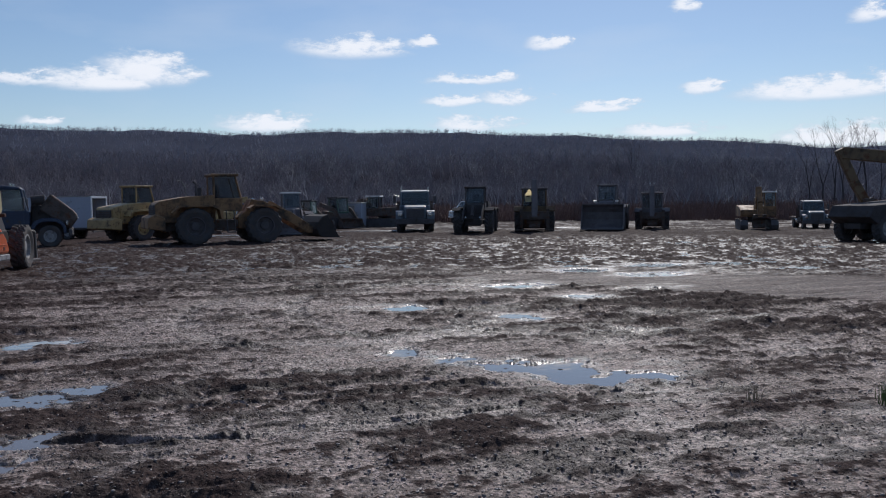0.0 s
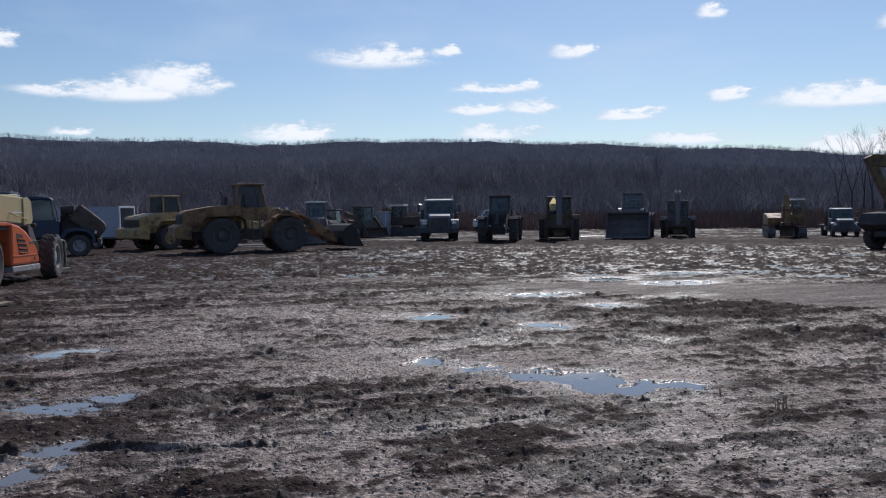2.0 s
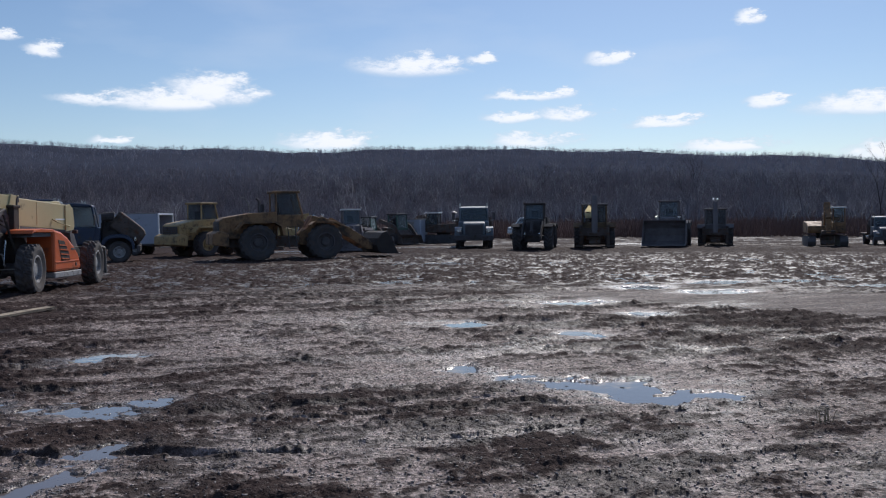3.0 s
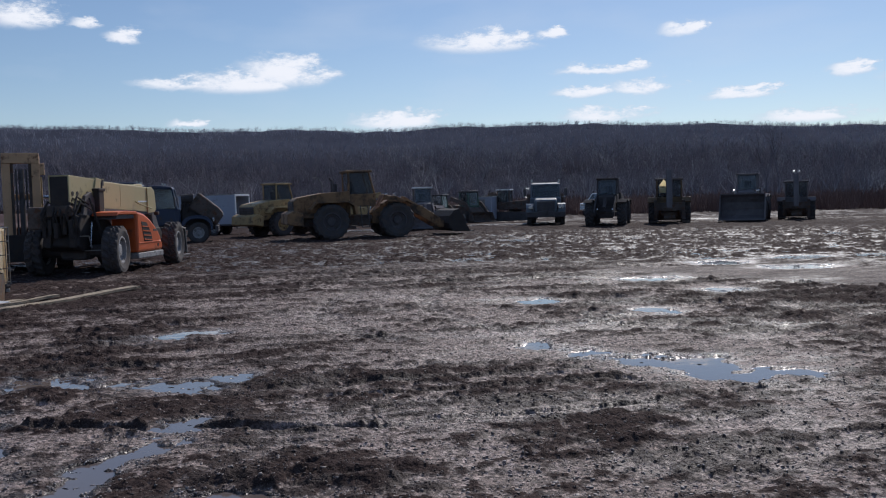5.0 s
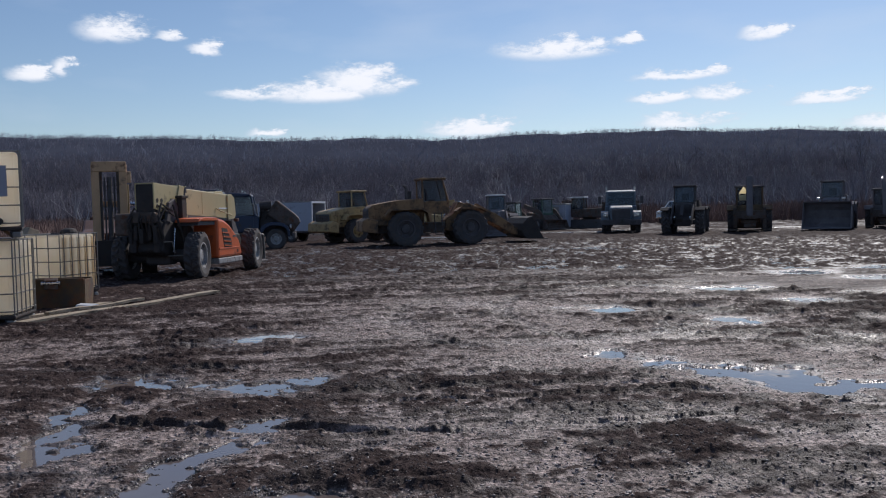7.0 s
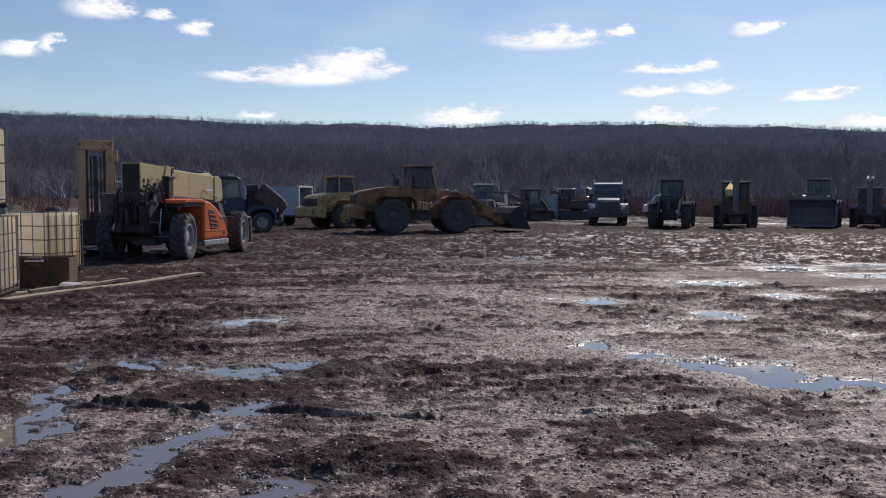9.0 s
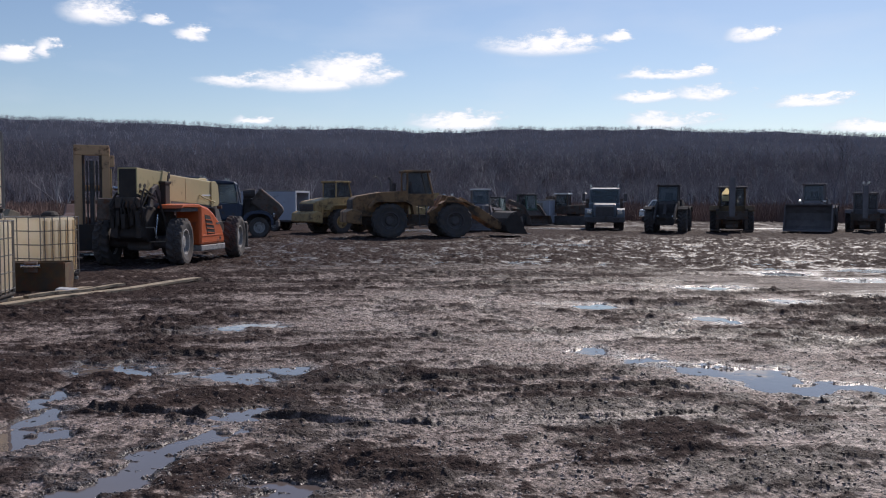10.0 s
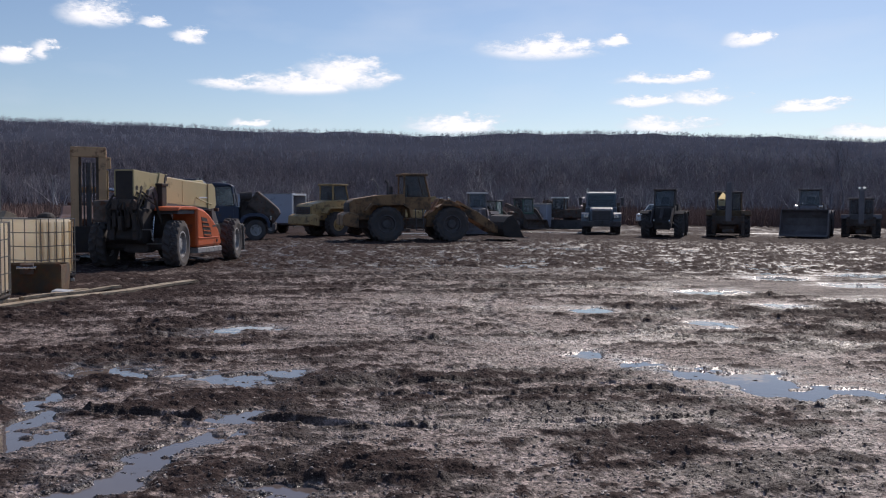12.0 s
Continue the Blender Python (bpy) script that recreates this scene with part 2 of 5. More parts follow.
def hill(x, y):
    """The wooded ridge behind the yard."""
    r = np.hypot(x, y)
    el_top = np.interp(np.degrees(np.arctan2(x, y)), RIDGE_AZ, RIDGE_EL)
    top = 900 * np.tan(np.radians(el_top)) - 7
    return top * smooth(210, 930, r) + smooth(90, 260, r) * fbm(x, y, 60, 4, 40) * (1.2 + 1.6 * smooth(500, 900, r))


LEFT_PUDDLES = [  # x, y, half length, half width, turn in degrees
    (-2.75, 10.85, 0.20, 0.26, 0), (-2.42, 11.15, 0.30, 0.17, 12), (-3.24, 8.36, 0.30, 0.13, 0), (-3.2, 8.02, 0.36, 0.15, 4), (-2.6, 8.05, 0.30, 0.09, 10),
    (-1.98, 7.82, 0.36, 0.16, -4), (-1.5, 8.12, 0.26, 0.14, 6), (-3.13, 7.06, 0.15, 0.11, 0), (-3.16, 6.74, 0.11, 0.18, -10), (-3.02, 6.22, 0.13, 0.26, -15),
    (-2.86, 5.78, 0.11, 0.28, -20), (-1.5, 6.43, 0.12, 0.11, 0), (-1.62, 5.92, 0.07, 0.24, -42), (-1.78, 5.58, 0.09, 0.26, -32), (-1.92, 5.22, 0.11, 0.28, -30),
    (-2.0, 4.84, 0.13, 0.27, -25), (-1.0, 4.70, 0.24, 0.10, 5),
]
RIGHT_PUDDLES = [
    (2.34, 13.3, 0.22, 0.36, 0), (3.74, 11.75, 0.22, 0.34, 10), (1.63, 9.25, 0.15, 0.2, -15), (1.98, 8.72, 0.21, 0.21, -20), (2.42, 8.14, 0.19, 0.32, 20),
    (2.92, 7.96, 0.27, 0.33, -10), (3.18, 7.44, 0.44, 0.2, -4), (3.55, 7.46, 0.2, 0.15, -8), (2.66, 8.5, 0.13, 0.12, 0), (7.6, 19.5, 0.55, 0.5, 0),
    (10.0, 20.4, 0.6, 0.45, 0), (8.65, 17.85, 0.62, 0.45, 0), (5.0, 16.3, 0.45, 0.3, 0), (5.5, 13.9, 0.3, 0.35, 0), (-0.8, 48.4, 1.5, 1.5, 0), (6.4, 53.0, 2.0, 0.9, 0),
    (20.4, 53.2, 1.1, 0.9, 0),
]
PUDDLES = LEFT_PUDDLES + RIGHT_PUDDLES
CHURNED = [  # heaps and beds of dark loose soil: x, y, half length, half width
    (-0.76, 5.14, 0.29, 0.36), (-0.14, 5.08, 0.23, 0.40), (-1.24, 6.76, 0.17, 0.30), (0.1, 6.52, 0.2, 0.2), (0.72, 6.98, 0.26, 0.16), (1.75, 7.36, 0.55, 0.12),
    (5.2, 11.6, 0.9, 1.0), (-0.6, 8.0, 1.1, 0.42), (-3.97, 9.4, 1.0, 0.6), (-3.3, 6.66, 0.4, 0.13), (1.52, 5.9, 0.35, 0.18), (2.62, 4.72, 0.24, 0.2),
    (4.5, 6.48, 0.2, 0.13), (3.72, 5.4, 0.66, 0.36), (1.94, 4.55, 0.28, 0.2), (1.05, 5.36, 0.26, 0.16), (6.2, 13.0, 1.6, 1.5), (7.2, 9.9, 1.3, 0.8), (2.2, 5.2, 0.4, 0.2),
]
COMPACTED = [  # pale trodden gravel
    (1.37, 11.3, 0.6, 0.9), (0.1, 9.1, 1.0, 0.5), (-1.1, 11.3, 0.9, 1.0), (0.05, 5.72, 0.9, 0.17), (0.5, 5.08, 0.42, 0.42), (-1.7, 5.95, 0.35, 0.3),
    (-1.17, 5.2, 0.14, 0.32), (0.9, 7.12, 0.5, 0.12), (2.4, 9.9, 1.0, 0.6), (3.17, 4.76, 0.34, 0.16), (3.3, 6.3, 0.55, 0.2), (3.4, 4.2, 0.3, 0.2),
    (-2.35, 5.5, 0.22, 0.6), (1.2, 13.6, 0.8, 1.3), (1.3, 6.4, 0.6, 0.2), (-0.9, 6.9, 0.4, 0.16), (-0.5, 15.0, 1.6, 1.2), (3.0, 14.5, 0.8, 0.7),
]
SOAKED = [  # wet gravel with a skin of water
    (7.6, 19.5, 1.0, 0.8), (9.9, 20.4, 1.1, 0.7), (8.6, 17.9, 1.2, 0.7), (5.1, 16.2, 0.9, 0.8), (5.5, 13.8, 0.7, 0.7), (4.75, 10.05, 0.6, 0.4), (2.6, 10.9, 0.5, 0.4),
    (1.9, 13.4, 0.6, 0.8), (-3.0, 10.6, 0.5, 0.3), (3.2, 11.4, 0.6, 0.5), (3.1, 7.8, 1.1, 0.75), (2.1, 8.3, 0.6, 0.6), (6.3, 10.6, 0.7, 0.4), (3.9, 15.8, 0.6, 0.5),
    (-0.9, 25.5, 0.7, 1.2), (1.5, 8.9, 0.4, 0.35), (3.0, 6.9, 0.9, 0.14), (-1.9, 7.6, 0.7, 0.2), (-2.4, 5.1, 0.3, 0.5), (7.4, 15.0, 0.9, 0.5),
]
RUTS = [  # start x, y, end x, y, bow, half width, depth
    (-3.7, 6.76, 0.35, 6.07, -0.10, 0.075, 0.055), (-0.9, 6.12, 3.9, 7.05, -0.16, 0.05, 0.026), (-1.9, 7.32, 2.6, 7.95, 0.10, 0.06, 0.024), (-1.2, 7.1, 3.0, 7.38, 0.06, 0.05, 0.022),
    (-4.6, 8.8, 1.0, 8.52, 0.10, 0.10, 0.03), (0.2, 8.55, 3.2, 10.6, 0.12, 0.12, 0.026), (-2.6, 4.3, -1.2, 6.9, 0.1, 0.2, 0.04), (-1.3, 3.9, -0.7, 6.2, -0.05, 0.2, 0.04),
    (1.3, 16.3, 1.75, 9.7, -0.95, 0.17, 0.035), (-0.3, 16.2, 0.3, 9.3, -1.0, 0.17, 0.03), (-7.0, 17.0, 9.0, 14.6, 1.4, 0.2, 0.03),
    (-7.0, 19.5, 12.0, 17.4, 1.2, 0.22, 0.04), (-9.0, 22.0, 14.0, 20.5, 1.0, 0.25, 0.045),
]


def more_ruts():
    """Shallow wheel marks dragged across the yard, in pairs a wheel track apart."""
    rng = random.Random(12)
    out = []
    for _ in range(14):
        x, y, length, turn = rng.uniform(-6, 4), rng.uniform(6.5, 21), rng.uniform(5, 11), radians(rng.uniform(-6, 16))
        bow, depth = rng.uniform(-0.4, 0.4), rng.uniform(0.01, 0.022)
        for off in (0.0, rng.choice((0.42, 1.5))):
            out.append((x, y + off, x + length * math.cos(turn), y + off + length * math.sin(turn), bow, 0.11, depth))
    return out


RUTS = RUTS + more_ruts()


def puddle_mask(x, y):
    wx = x + 0.13 * fbm(x, y, 0.34, 4, 60, 0.6)
    wy = y + 0.16 * fbm(x, y, 0.34, 4, 70, 0.6)
    best = np.full(x.shape, 9.0)
    for px, py, a, b, turn in PUDDLES:
        c, s = math.cos(radians(turn)), math.sin(radians(turn))
        u, v = (wx - px) * c + (wy - py) * s, -(wx - px) * s + (wy - py) * c
        best = np.minimum(best, np.hypot(u / a, v / b))
    return best


def patches(x, y, spots, seed):
    """How far a place lies inside the ragged patches: 0 outside, 1 within."""
    wx = x + 0.22 * fbm(x, y, 0.5, 4, seed, 0.6)
    wy = y + 0.22 * fbm(x, y, 0.5, 4, seed + 9, 0.6)
    best = np.full(x.shape, 9.0)
    for px, py, a, b in spots:
        best = np.minimum(best, np.hypot((wx - px) / a, (wy - py) / b))
    return 1 - smooth(0.55, 1.35, best)


def soil(x, y):
    """Height of the yard, wetness and soil darkness, painted clod and rut shade included."""
    r = np.hypot(x, y)
    a = np.degrees(np.arctan2(x, y))
    fade = 1 - smooth(60, 110, r)
    # wheels run across the yard, a little away to the right
    u, v = 0.993 * x + 0.115 * y, 0.993 * y - 0.115 * x
    far_wet = smooth(19.5, 23, r) * (1 - smooth(44, 58, r))
    far_soil = smooth(19, 23, r) * (1 - smooth(90, 110, r))
    strip_y = 17.6 - 0.75 * (x - 5.5)
    strip_w = np.clip(0.8 + 0.42 * (x - 5.0), 0.3, 3.2)
    graded = smooth(3.5, 6.0, x) * (1 - smooth(0.75, 1.15, np.abs(y - strip_y + 0.3 * vnoise(x / 1.2, y / 1.2, 44)) / strip_w))
    heaps, trodden, soaked = patches(x, y, CHURNED, 200), patches(x, y, COMPACTED, 220), patches(x, y, SOAKED, 240)
    bed = fbm(u * 0.38, v, 0.8, 6, 5, 0.60)
    drag = fbm(u * 0.16, v, 0.17, 4, 33, 0.65)
    lines = fbm(u * 0.07, v + 0.02 * u, 0.42, 3, 37, 0.55)
    crumbs = fbm(x, y, 0.11, 4, 21, 0.65)
    middle = smooth(8.2, 10, y) * (1 - smooth(16, 20, y)) * smooth(3.2, 0.8, x)
    churn = smooth(-0.15, 0.55, bed + 0.35 * drag + 0.9 * heaps - 0.75 * trodden - 0.35 * middle)
    churn = churn * (1 - 0.85 * graded)
    clods = fbm(x, y, 0.45, 3, 11)
    h = 0.02 + 0.020 * vnoise(x / 4.5, y / 3.5, 2) + 0.010 * fbm(x, y, 1.6, 3, 8) + 0.022 * heaps * (0.6 + 0.6 * clods)
    h = h + (0.004 + 0.012 * churn) * clods + (0.005 + 0.0110 * churn) * (1 + 0.8 * smooth(7, 13, r)) * crumbs * (1 - 0.7 * graded)
    h = h + (0.006 + (0.010 + 0.010 * smooth(9, 15, r)) * (1 - graded)) * drag + 0.010 * lines
    cut = np.zeros_like(x)
    for x0, y0, x1, y1, bow, half, depth in RUTS:
        length = math.hypot(x1 - x0, y1 - y0)
        ux, uy = (x1 - x0) / length, (y1 - y0) / length
        along = (x - x0) * ux + (y - y0) * uy
        across = -(x - x0) * uy + (y - y0) * ux
        near = (along > 0) & (along < length) & (np.abs(across - 0.5 * bow) < abs(bow) + 4 * half)
        if not near.any():
            continue
        along, across = along[near], across[near]
        k = along / length
        across = across - bow * 4 * k * (1 - k) + 0.05 * vnoise(along / 0.7, along * 0 + depth * 99, 31) + 0.018 * crumbs[near]
        ends = smooth(0.0, 0.08, k) * (1 - smooth(0.88, 1.0, k)) * (0.65 + 0.5 * vnoise(along / 1.1, along * 0 + half * 50, 35))
        d = np.abs(across) / half
        lug = (0.007 * np.sign(np.sin(along * 30 + np.abs(across) * 16)) * (d < 0.9)) if half > 0.12 else 0.0
        h[near] += ends * (-depth * np.exp(-d ** 4) + 0.5 * depth * np.exp(-((d - 1.5) / 0.4) ** 2) * (0.7 + 0.4 * crumbs[near]) + lug)
        cut[near] = np.maximum(cut[near], ends * np.exp(-(d / 1.2) ** 4) * min(1.0, depth / 0.035))
    # streaks of standing water far out, between low ridges
    ridges = fbm(x * 0.75, y, 0.2, 4, 53, 0.78)
    streak = fbm(x * 0.8, y, 0.8, 5, 51, 0.72) + 0.25 * fbm(x * 0.2, y, 3.0, 2, 57, 0.6)
    h = h * (1 - 0.85 * far_wet) + far_wet * (0.030 * streak + 0.036 * np.maximum(ridges, -0.2) * smooth(-0.4, 0.2, streak) + 0.010 + 0.02 * smooth(40, 47, r))
    m = puddle_mask(x, y)
    rim, shore = 1 - smooth(0.85, 1.4, m), 1 - smooth(1.4, 2.9, m)
    h = h * (1 - shore) + shore * (0.007 + 0.25 * (h - 0.02)) - 0.030 * rim + 0.009 * crumbs * rim
    film = smooth(0.15, 0.7, fbm(u * 0.5, v, 0.9, 5, 90, 0.62))
    wet = 0.9 * (1 - smooth(0.9, 1.9, m)) + 0.48 * soaked * np.clip(0.35 + 0.7 * drag + 0.8 * crumbs, 0, 1.2) + 0.30 * film * smooth(-4, 2, x) * (1 - 0.85 * graded) * (1 - far_wet)
    wet = wet + 0.35 * cut * (1 - far_wet) + 0.6 * far_wet * (1 - smooth(37, 45, r)) * smooth(-0.12, -0.5, ridges + 0.25 * streak)
    # colour darkened for loose soil, and for the shade of clods and ruts
    flecks = 0.50 * bed + 0.62 * drag + 0.42 * lines + 0.95 * crumbs + 0.25 * clods
    bias = 0.42 * heaps - 0.42 * trodden + 0.30 * cut + 0.10 * smooth(-1.0, -4.0, x) + 0.28 * smooth(-3.0, -5.5, x) + 0.40 * smooth(13, 18, r) - 0.15 * soaked - 0.03 * middle
    bias = bias + 0.20 * smooth(3.0, 5.5, x) * smooth(9, 11, y) + 0.10 * smooth(9.0, 7.5, y)
    dark = smooth(-0.24, 0.34, flecks * (1 - 0.45 * middle) + bias - 0.06 + 0.26 * smooth(1.8, 3.0, x) * (1 - smooth(6.0, 7.0, y)) - 0.26 * smooth(-0.5, 0.6, x) * (1 - 0.5 * smooth(2.4, 3.4, x)) * (1 - smooth(9, 11, y)))
    dark = np.maximum(dark, far_soil)
    dark = dark + 0.8 * graded * (0.62 + 0.16 * drag - dark)
    return h * fade, np.clip(wet, 0, 1) * fade, np.clip(dark, 0, 1)


def sheet(name, x, y, z, mat, attributes=(), ring=False):
    """A grid of points (rows, columns) as one mesh object."""
    rows, cols = x.shape
    me = bpy.data.meshes.new(name)
    ids = np.arange(rows * cols).reshape(rows, cols)
    if ring:
        ids = np.concatenate([ids, ids[:, :1]], 1)
    quads = np.stack([ids[:-1, :-1], ids[:-1, 1:], ids[1:, 1:], ids[1:, :-1]], -1).reshape(-1, 4)
    me.vertices.add(rows * cols)
    me.vertices.foreach_set("co", np.stack([x, y, z], -1).astype(np.float32).ravel())
    me.loops.add(quads.size)
    me.loops.foreach_set("vertex_index", quads.astype(np.int32).ravel())
    me.polygons.add(len(quads))
    me.polygons.foreach_set("loop_start", np.arange(0, quads.size, 4, dtype=np.int32))
    me.polygons.foreach_set("use_smooth", np.ones(len(quads), bool))
    me.update(calc_edges=True)
    for key, values in attributes:
        me.attributes.new(key, "FLOAT", "POINT").data.foreach_set("value", values.astype(np.float32).ravel())
    me.materials.append(mat)
    return new(name, me)


def build_ground():
    # finest in the trafficked middle of the yard, coarser outwards
    turn = np.concatenate([np.arange(-34, 44, 0.1), np.arange(44, 326, 1.5)])
    reach = np.concatenate([np.geomspace(0.01, 3.4, 90)[:-1], np.geomspace(3.4, 62, 900)[:-1], np.geomspace(62, 260, 60)[:-1], np.geomspace(260, 3800, 70)])
    r, a = np.meshgrid(reach, np.radians(turn), indexing="ij")
    x, y = -r * np.sin(-a), r * np.cos(a)
    h, wet, dark = soil(x, y)
    z = h + hill(x, y)
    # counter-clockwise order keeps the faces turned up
    ob = sheet("ground", x[:, ::-1], y[:, ::-1], z[:, ::-1], MUD, (("wet", wet[:, ::-1]), ("soil", dark[:, ::-1]), ("shaded_litter", smooth(72, 100, r)[:, ::-1]), ("hill_haze", smooth(360, 620, r)[:, ::-1])), ring=True)
    return tagged(ob, "churned dark brown mud yard with ruts and gravel", "ground", kind="structure")


build_ground()


def build_puddles():
    for k, (px, py, a, b, turn) in enumerate(PUDDLES):
        u, v = np.meshgrid(np.linspace(0.05, 1.0, 6), np.linspace(0, 2 * np.pi, 33)[:-1], indexing="ij")
        c, s = math.cos(radians(turn)), math.sin(radians(turn))
        ex, ey = u * (1.4 * a + 0.14) * np.cos(v), u * (1.4 * b + 0.14) * np.sin(v)
        ob = sheet("puddle", ex * c - ey * s, ex * s + ey * c, np.zeros_like(ex), WATER, ring=True)
        ob.location = (px, py, -0.004 - 0.0002 * k)
        tagged(ob, "shallow muddy puddle mirroring the blue sky", "puddle", group="puddles in the yard", kind="structure")
    # standing water between the ruts of the far yard
    a, r = np.meshgrid(np.radians(np.linspace(40, -26, 60)), np.linspace(22, 54, 20), indexing="xy")
    ob = sheet("water", r * np.sin(a), r * np.cos(a), np.zeros_like(r), RIPPLED)
    ob.location = (0, 0, -0.001)
    tagged(ob, "thin standing water between the far ruts", "water", kind="structure")


build_puddles()


# ---- woods ----
def bare_tree(rng, height, levels=4, spread=0.5, sides=3):
    """Tapered limbs of a leafless tree: a list of (start, end, radius, radius at the end)."""
    limbs = []

    def grow(p, d, length, radius, level):
        q = p + d * length
        limbs.append((p, q, radius, radius * 0.62))
        if level == 0:
            return
        for k in range(2 if level > 2 else 3):
            side = Vector((rng.uniform(-1, 1), rng.uniform(-1, 1), rng.uniform(-0.2, 0.6)))
            e = (d + side * spread * (1.0 if k else 0.45)).normalized()
            grow(q if k < 2 else p + d * length * 0.6, e, length * rng.uniform(0.58, 0.78), radius * (0.62 if k == 0 else 0.45), level - 1)

    grow(Vector((0, 0, -0.3)), Vector((rng.uniform(-0.06, 0.06), rng.uniform(-0.06, 0.06), 1)).normalized(), height * 0.36, height * 0.013, levels)
    return limbs


def limbs_mesh(limbs, sides=3, thicken=1.0):
    """Vertices and quads of the limbs."""
    verts, faces = [], []
    for p, q, r0, r1 in limbs:
        d = (q - p).normalized()
        u = d.orthogonal().normalized()
        v = d.cross(u)
        base = len(verts)
        for c, r in ((p, r0), (q, r1)):
            for k in range(sides):
                a = 2 * math.pi * k / sides
                verts.append(c + (u * math.cos(a) + v * math.sin(a)) * r * thicken)
        for k in range(sides):
            n = (k + 1) % sides
            faces.append((base + k, base + n, base + sides + n, base + sides + k))
    return np.array(verts, dtype=np.float32), np.array(faces, dtype=np.int64)


def quads_object(name, verts, quads, mat):
    me = bpy.data.meshes.new(name)
    me.vertices.add(len(verts))
    me.vertices.foreach_set("co", verts.astype(np.float32).ravel())
    me.loops.add(quads.size)
    me.loops.foreach_set("vertex_index", quads.astype(np.int32).ravel())
    me.polygons.add(len(quads))
    me.polygons.foreach_set("loop_start", np.arange(0, quads.size, 4, dtype=np.int32))
    me.update(calc_edges=True)
    me.materials.append(mat)
    return new(name, me)


def scatter(name, kinds, places, mat):
    """Copies of the given tree shapes, joined: places holds x, y, z, size, turn."""
    all_v, all_f, base = [], [], 0
    for n, (x, y, z, size, turn) in enumerate(places):
        v, f = kinds[n % len(kinds)]
        c, s = math.cos(turn), math.sin(turn)
        w = np.stack([(v[:, 0] * c - v[:, 1] * s), (v[:, 0] * s + v[:, 1] * c), v[:, 2]], 1) * size + (x, y, z)
        all_v.append(w)
        all_f.append(f + base)
        base += len(v)
    return quads_object(name, np.concatenate(all_v), np.concatenate(all_f), mat)


def build_woods():
    rng = random.Random(4)

    def broad(shape):
        return shape[0] * np.array((1.6, 1.6, 1.0), dtype=np.float32), shape[1]

    near = [limbs_mesh(bare_tree(rng, 1.0, 5, 0.6), 3, 0.6) for _ in range(9)]
    far = [broad(limbs_mesh(bare_tree(rng, 1.0, 4, 0.75), 3, 1.0)) for _ in range(10)]

    crest = [broad(limbs_mesh(bare_tree(rng, 1.0, 3, 0.8), 3, 2.0)) for _ in range(8)]
    ridge = [broad(limbs_mesh(bare_tree(rng, 1.0, 3, 0.8), 3, 1.5)) for _ in range(10)]

    def spots(count, r0, r1, low, high, a0=-36, a1=46):
        out = []
        for _ in range(count):
            a, r = radians(rng.uniform(a0, a1)), math.sqrt(rng.uniform(r0 * r0, r1 * r1))
            x, y = r * math.sin(a), r * math.cos(a)
            out.append((x, y, float(hill(np.array([x]), np.array([y]))[0]), rng.uniform(low, high), rng.uniform(0, 6.28)))
        return out

    tagged(scatter("treeline", near, spots(2000, 115, 280, 5, 11), BARK), "leafless grey-brown trees at the edge of the yard", "woods", kind="stuff")
    tagged(scatter("lower_woods", far, spots(4600, 250, 520, 7, 11), BARK), "leafless dark woods at the foot of the ridge", "woods", kind="stuff")
    tagged(scatter("ridge_woods", ridge, spots(7500, 500, 930, 3.5, 7.5), HAZY_TWIGS), "leafless ridge woods, blue-grey with painted distance haze", "woods", kind="stuff")
    # real pale trees, plus many added on the right to stand in for glare
    tagged(scatter("pale_trees", far, spots(420, 340, 560, 8, 12, -1, 46) + spots(160, 150, 300, 6, 10, 6, 46) + spots(10, 128, 150, 7, 10, -28, 6), PALE_BARK), "pale-barked bare trees, thickened rightward to paint sun glare", "woods", kind="stuff")
    tagged(scatter("crest_woods", crest, spots(5200, 860, 945, 1.6, 3.4), SILHOUETTE_TWIGS), "leafless woods along the crest", "woods", kind="stuff")
    # scrub along the foot of the trees
    def stem():
        x, y = rng.uniform(-1.2, 1.2), rng.uniform(-0.8, 0.8)
        return Vector((x, y, -0.1)), Vector((x + rng.uniform(-0.3, 0.3), y + rng.uniform(-0.3, 0.3), rng.uniform(0.3, 1.0))), 0.03, 0.008

    twig = [limbs_mesh([stem() for _ in range(22)], 3) for _ in range(6)]
    tagged(scatter("brush", twig, spots(3600, 76, 118, 0.7, 1.9), BRUSH), "dry reddish-brown scrub along the treeline", "brush", kind="stuff")


build_woods()


def single_tree(seed, x, y, height, label, trunk_mat):
    """One bare tree with trunk and twiggy crown."""
    rng = random.Random(seed)
    limbs = bare_tree(rng, height, 7, 0.62)
    t = tagged(new("bare_tree"), label, "tree", "bare trees above the woods")
    stem = [l for l in limbs if l[2] > height * 0.0045]
    twigs = [l for l in limbs if l[2] <= height * 0.0045]
    for name, chosen, mat, sides in (("trunk", stem, trunk_mat, 6), ("crown", twigs, SILHOUETTE_TWIGS, 3)):
        v, f = limbs_mesh(chosen, sides, 1.1)
        quads_object(name, v, f, mat).parent = t
    t.location = (x, y, float(hill(np.array([x]), np.array([y]))[0]))
    return t


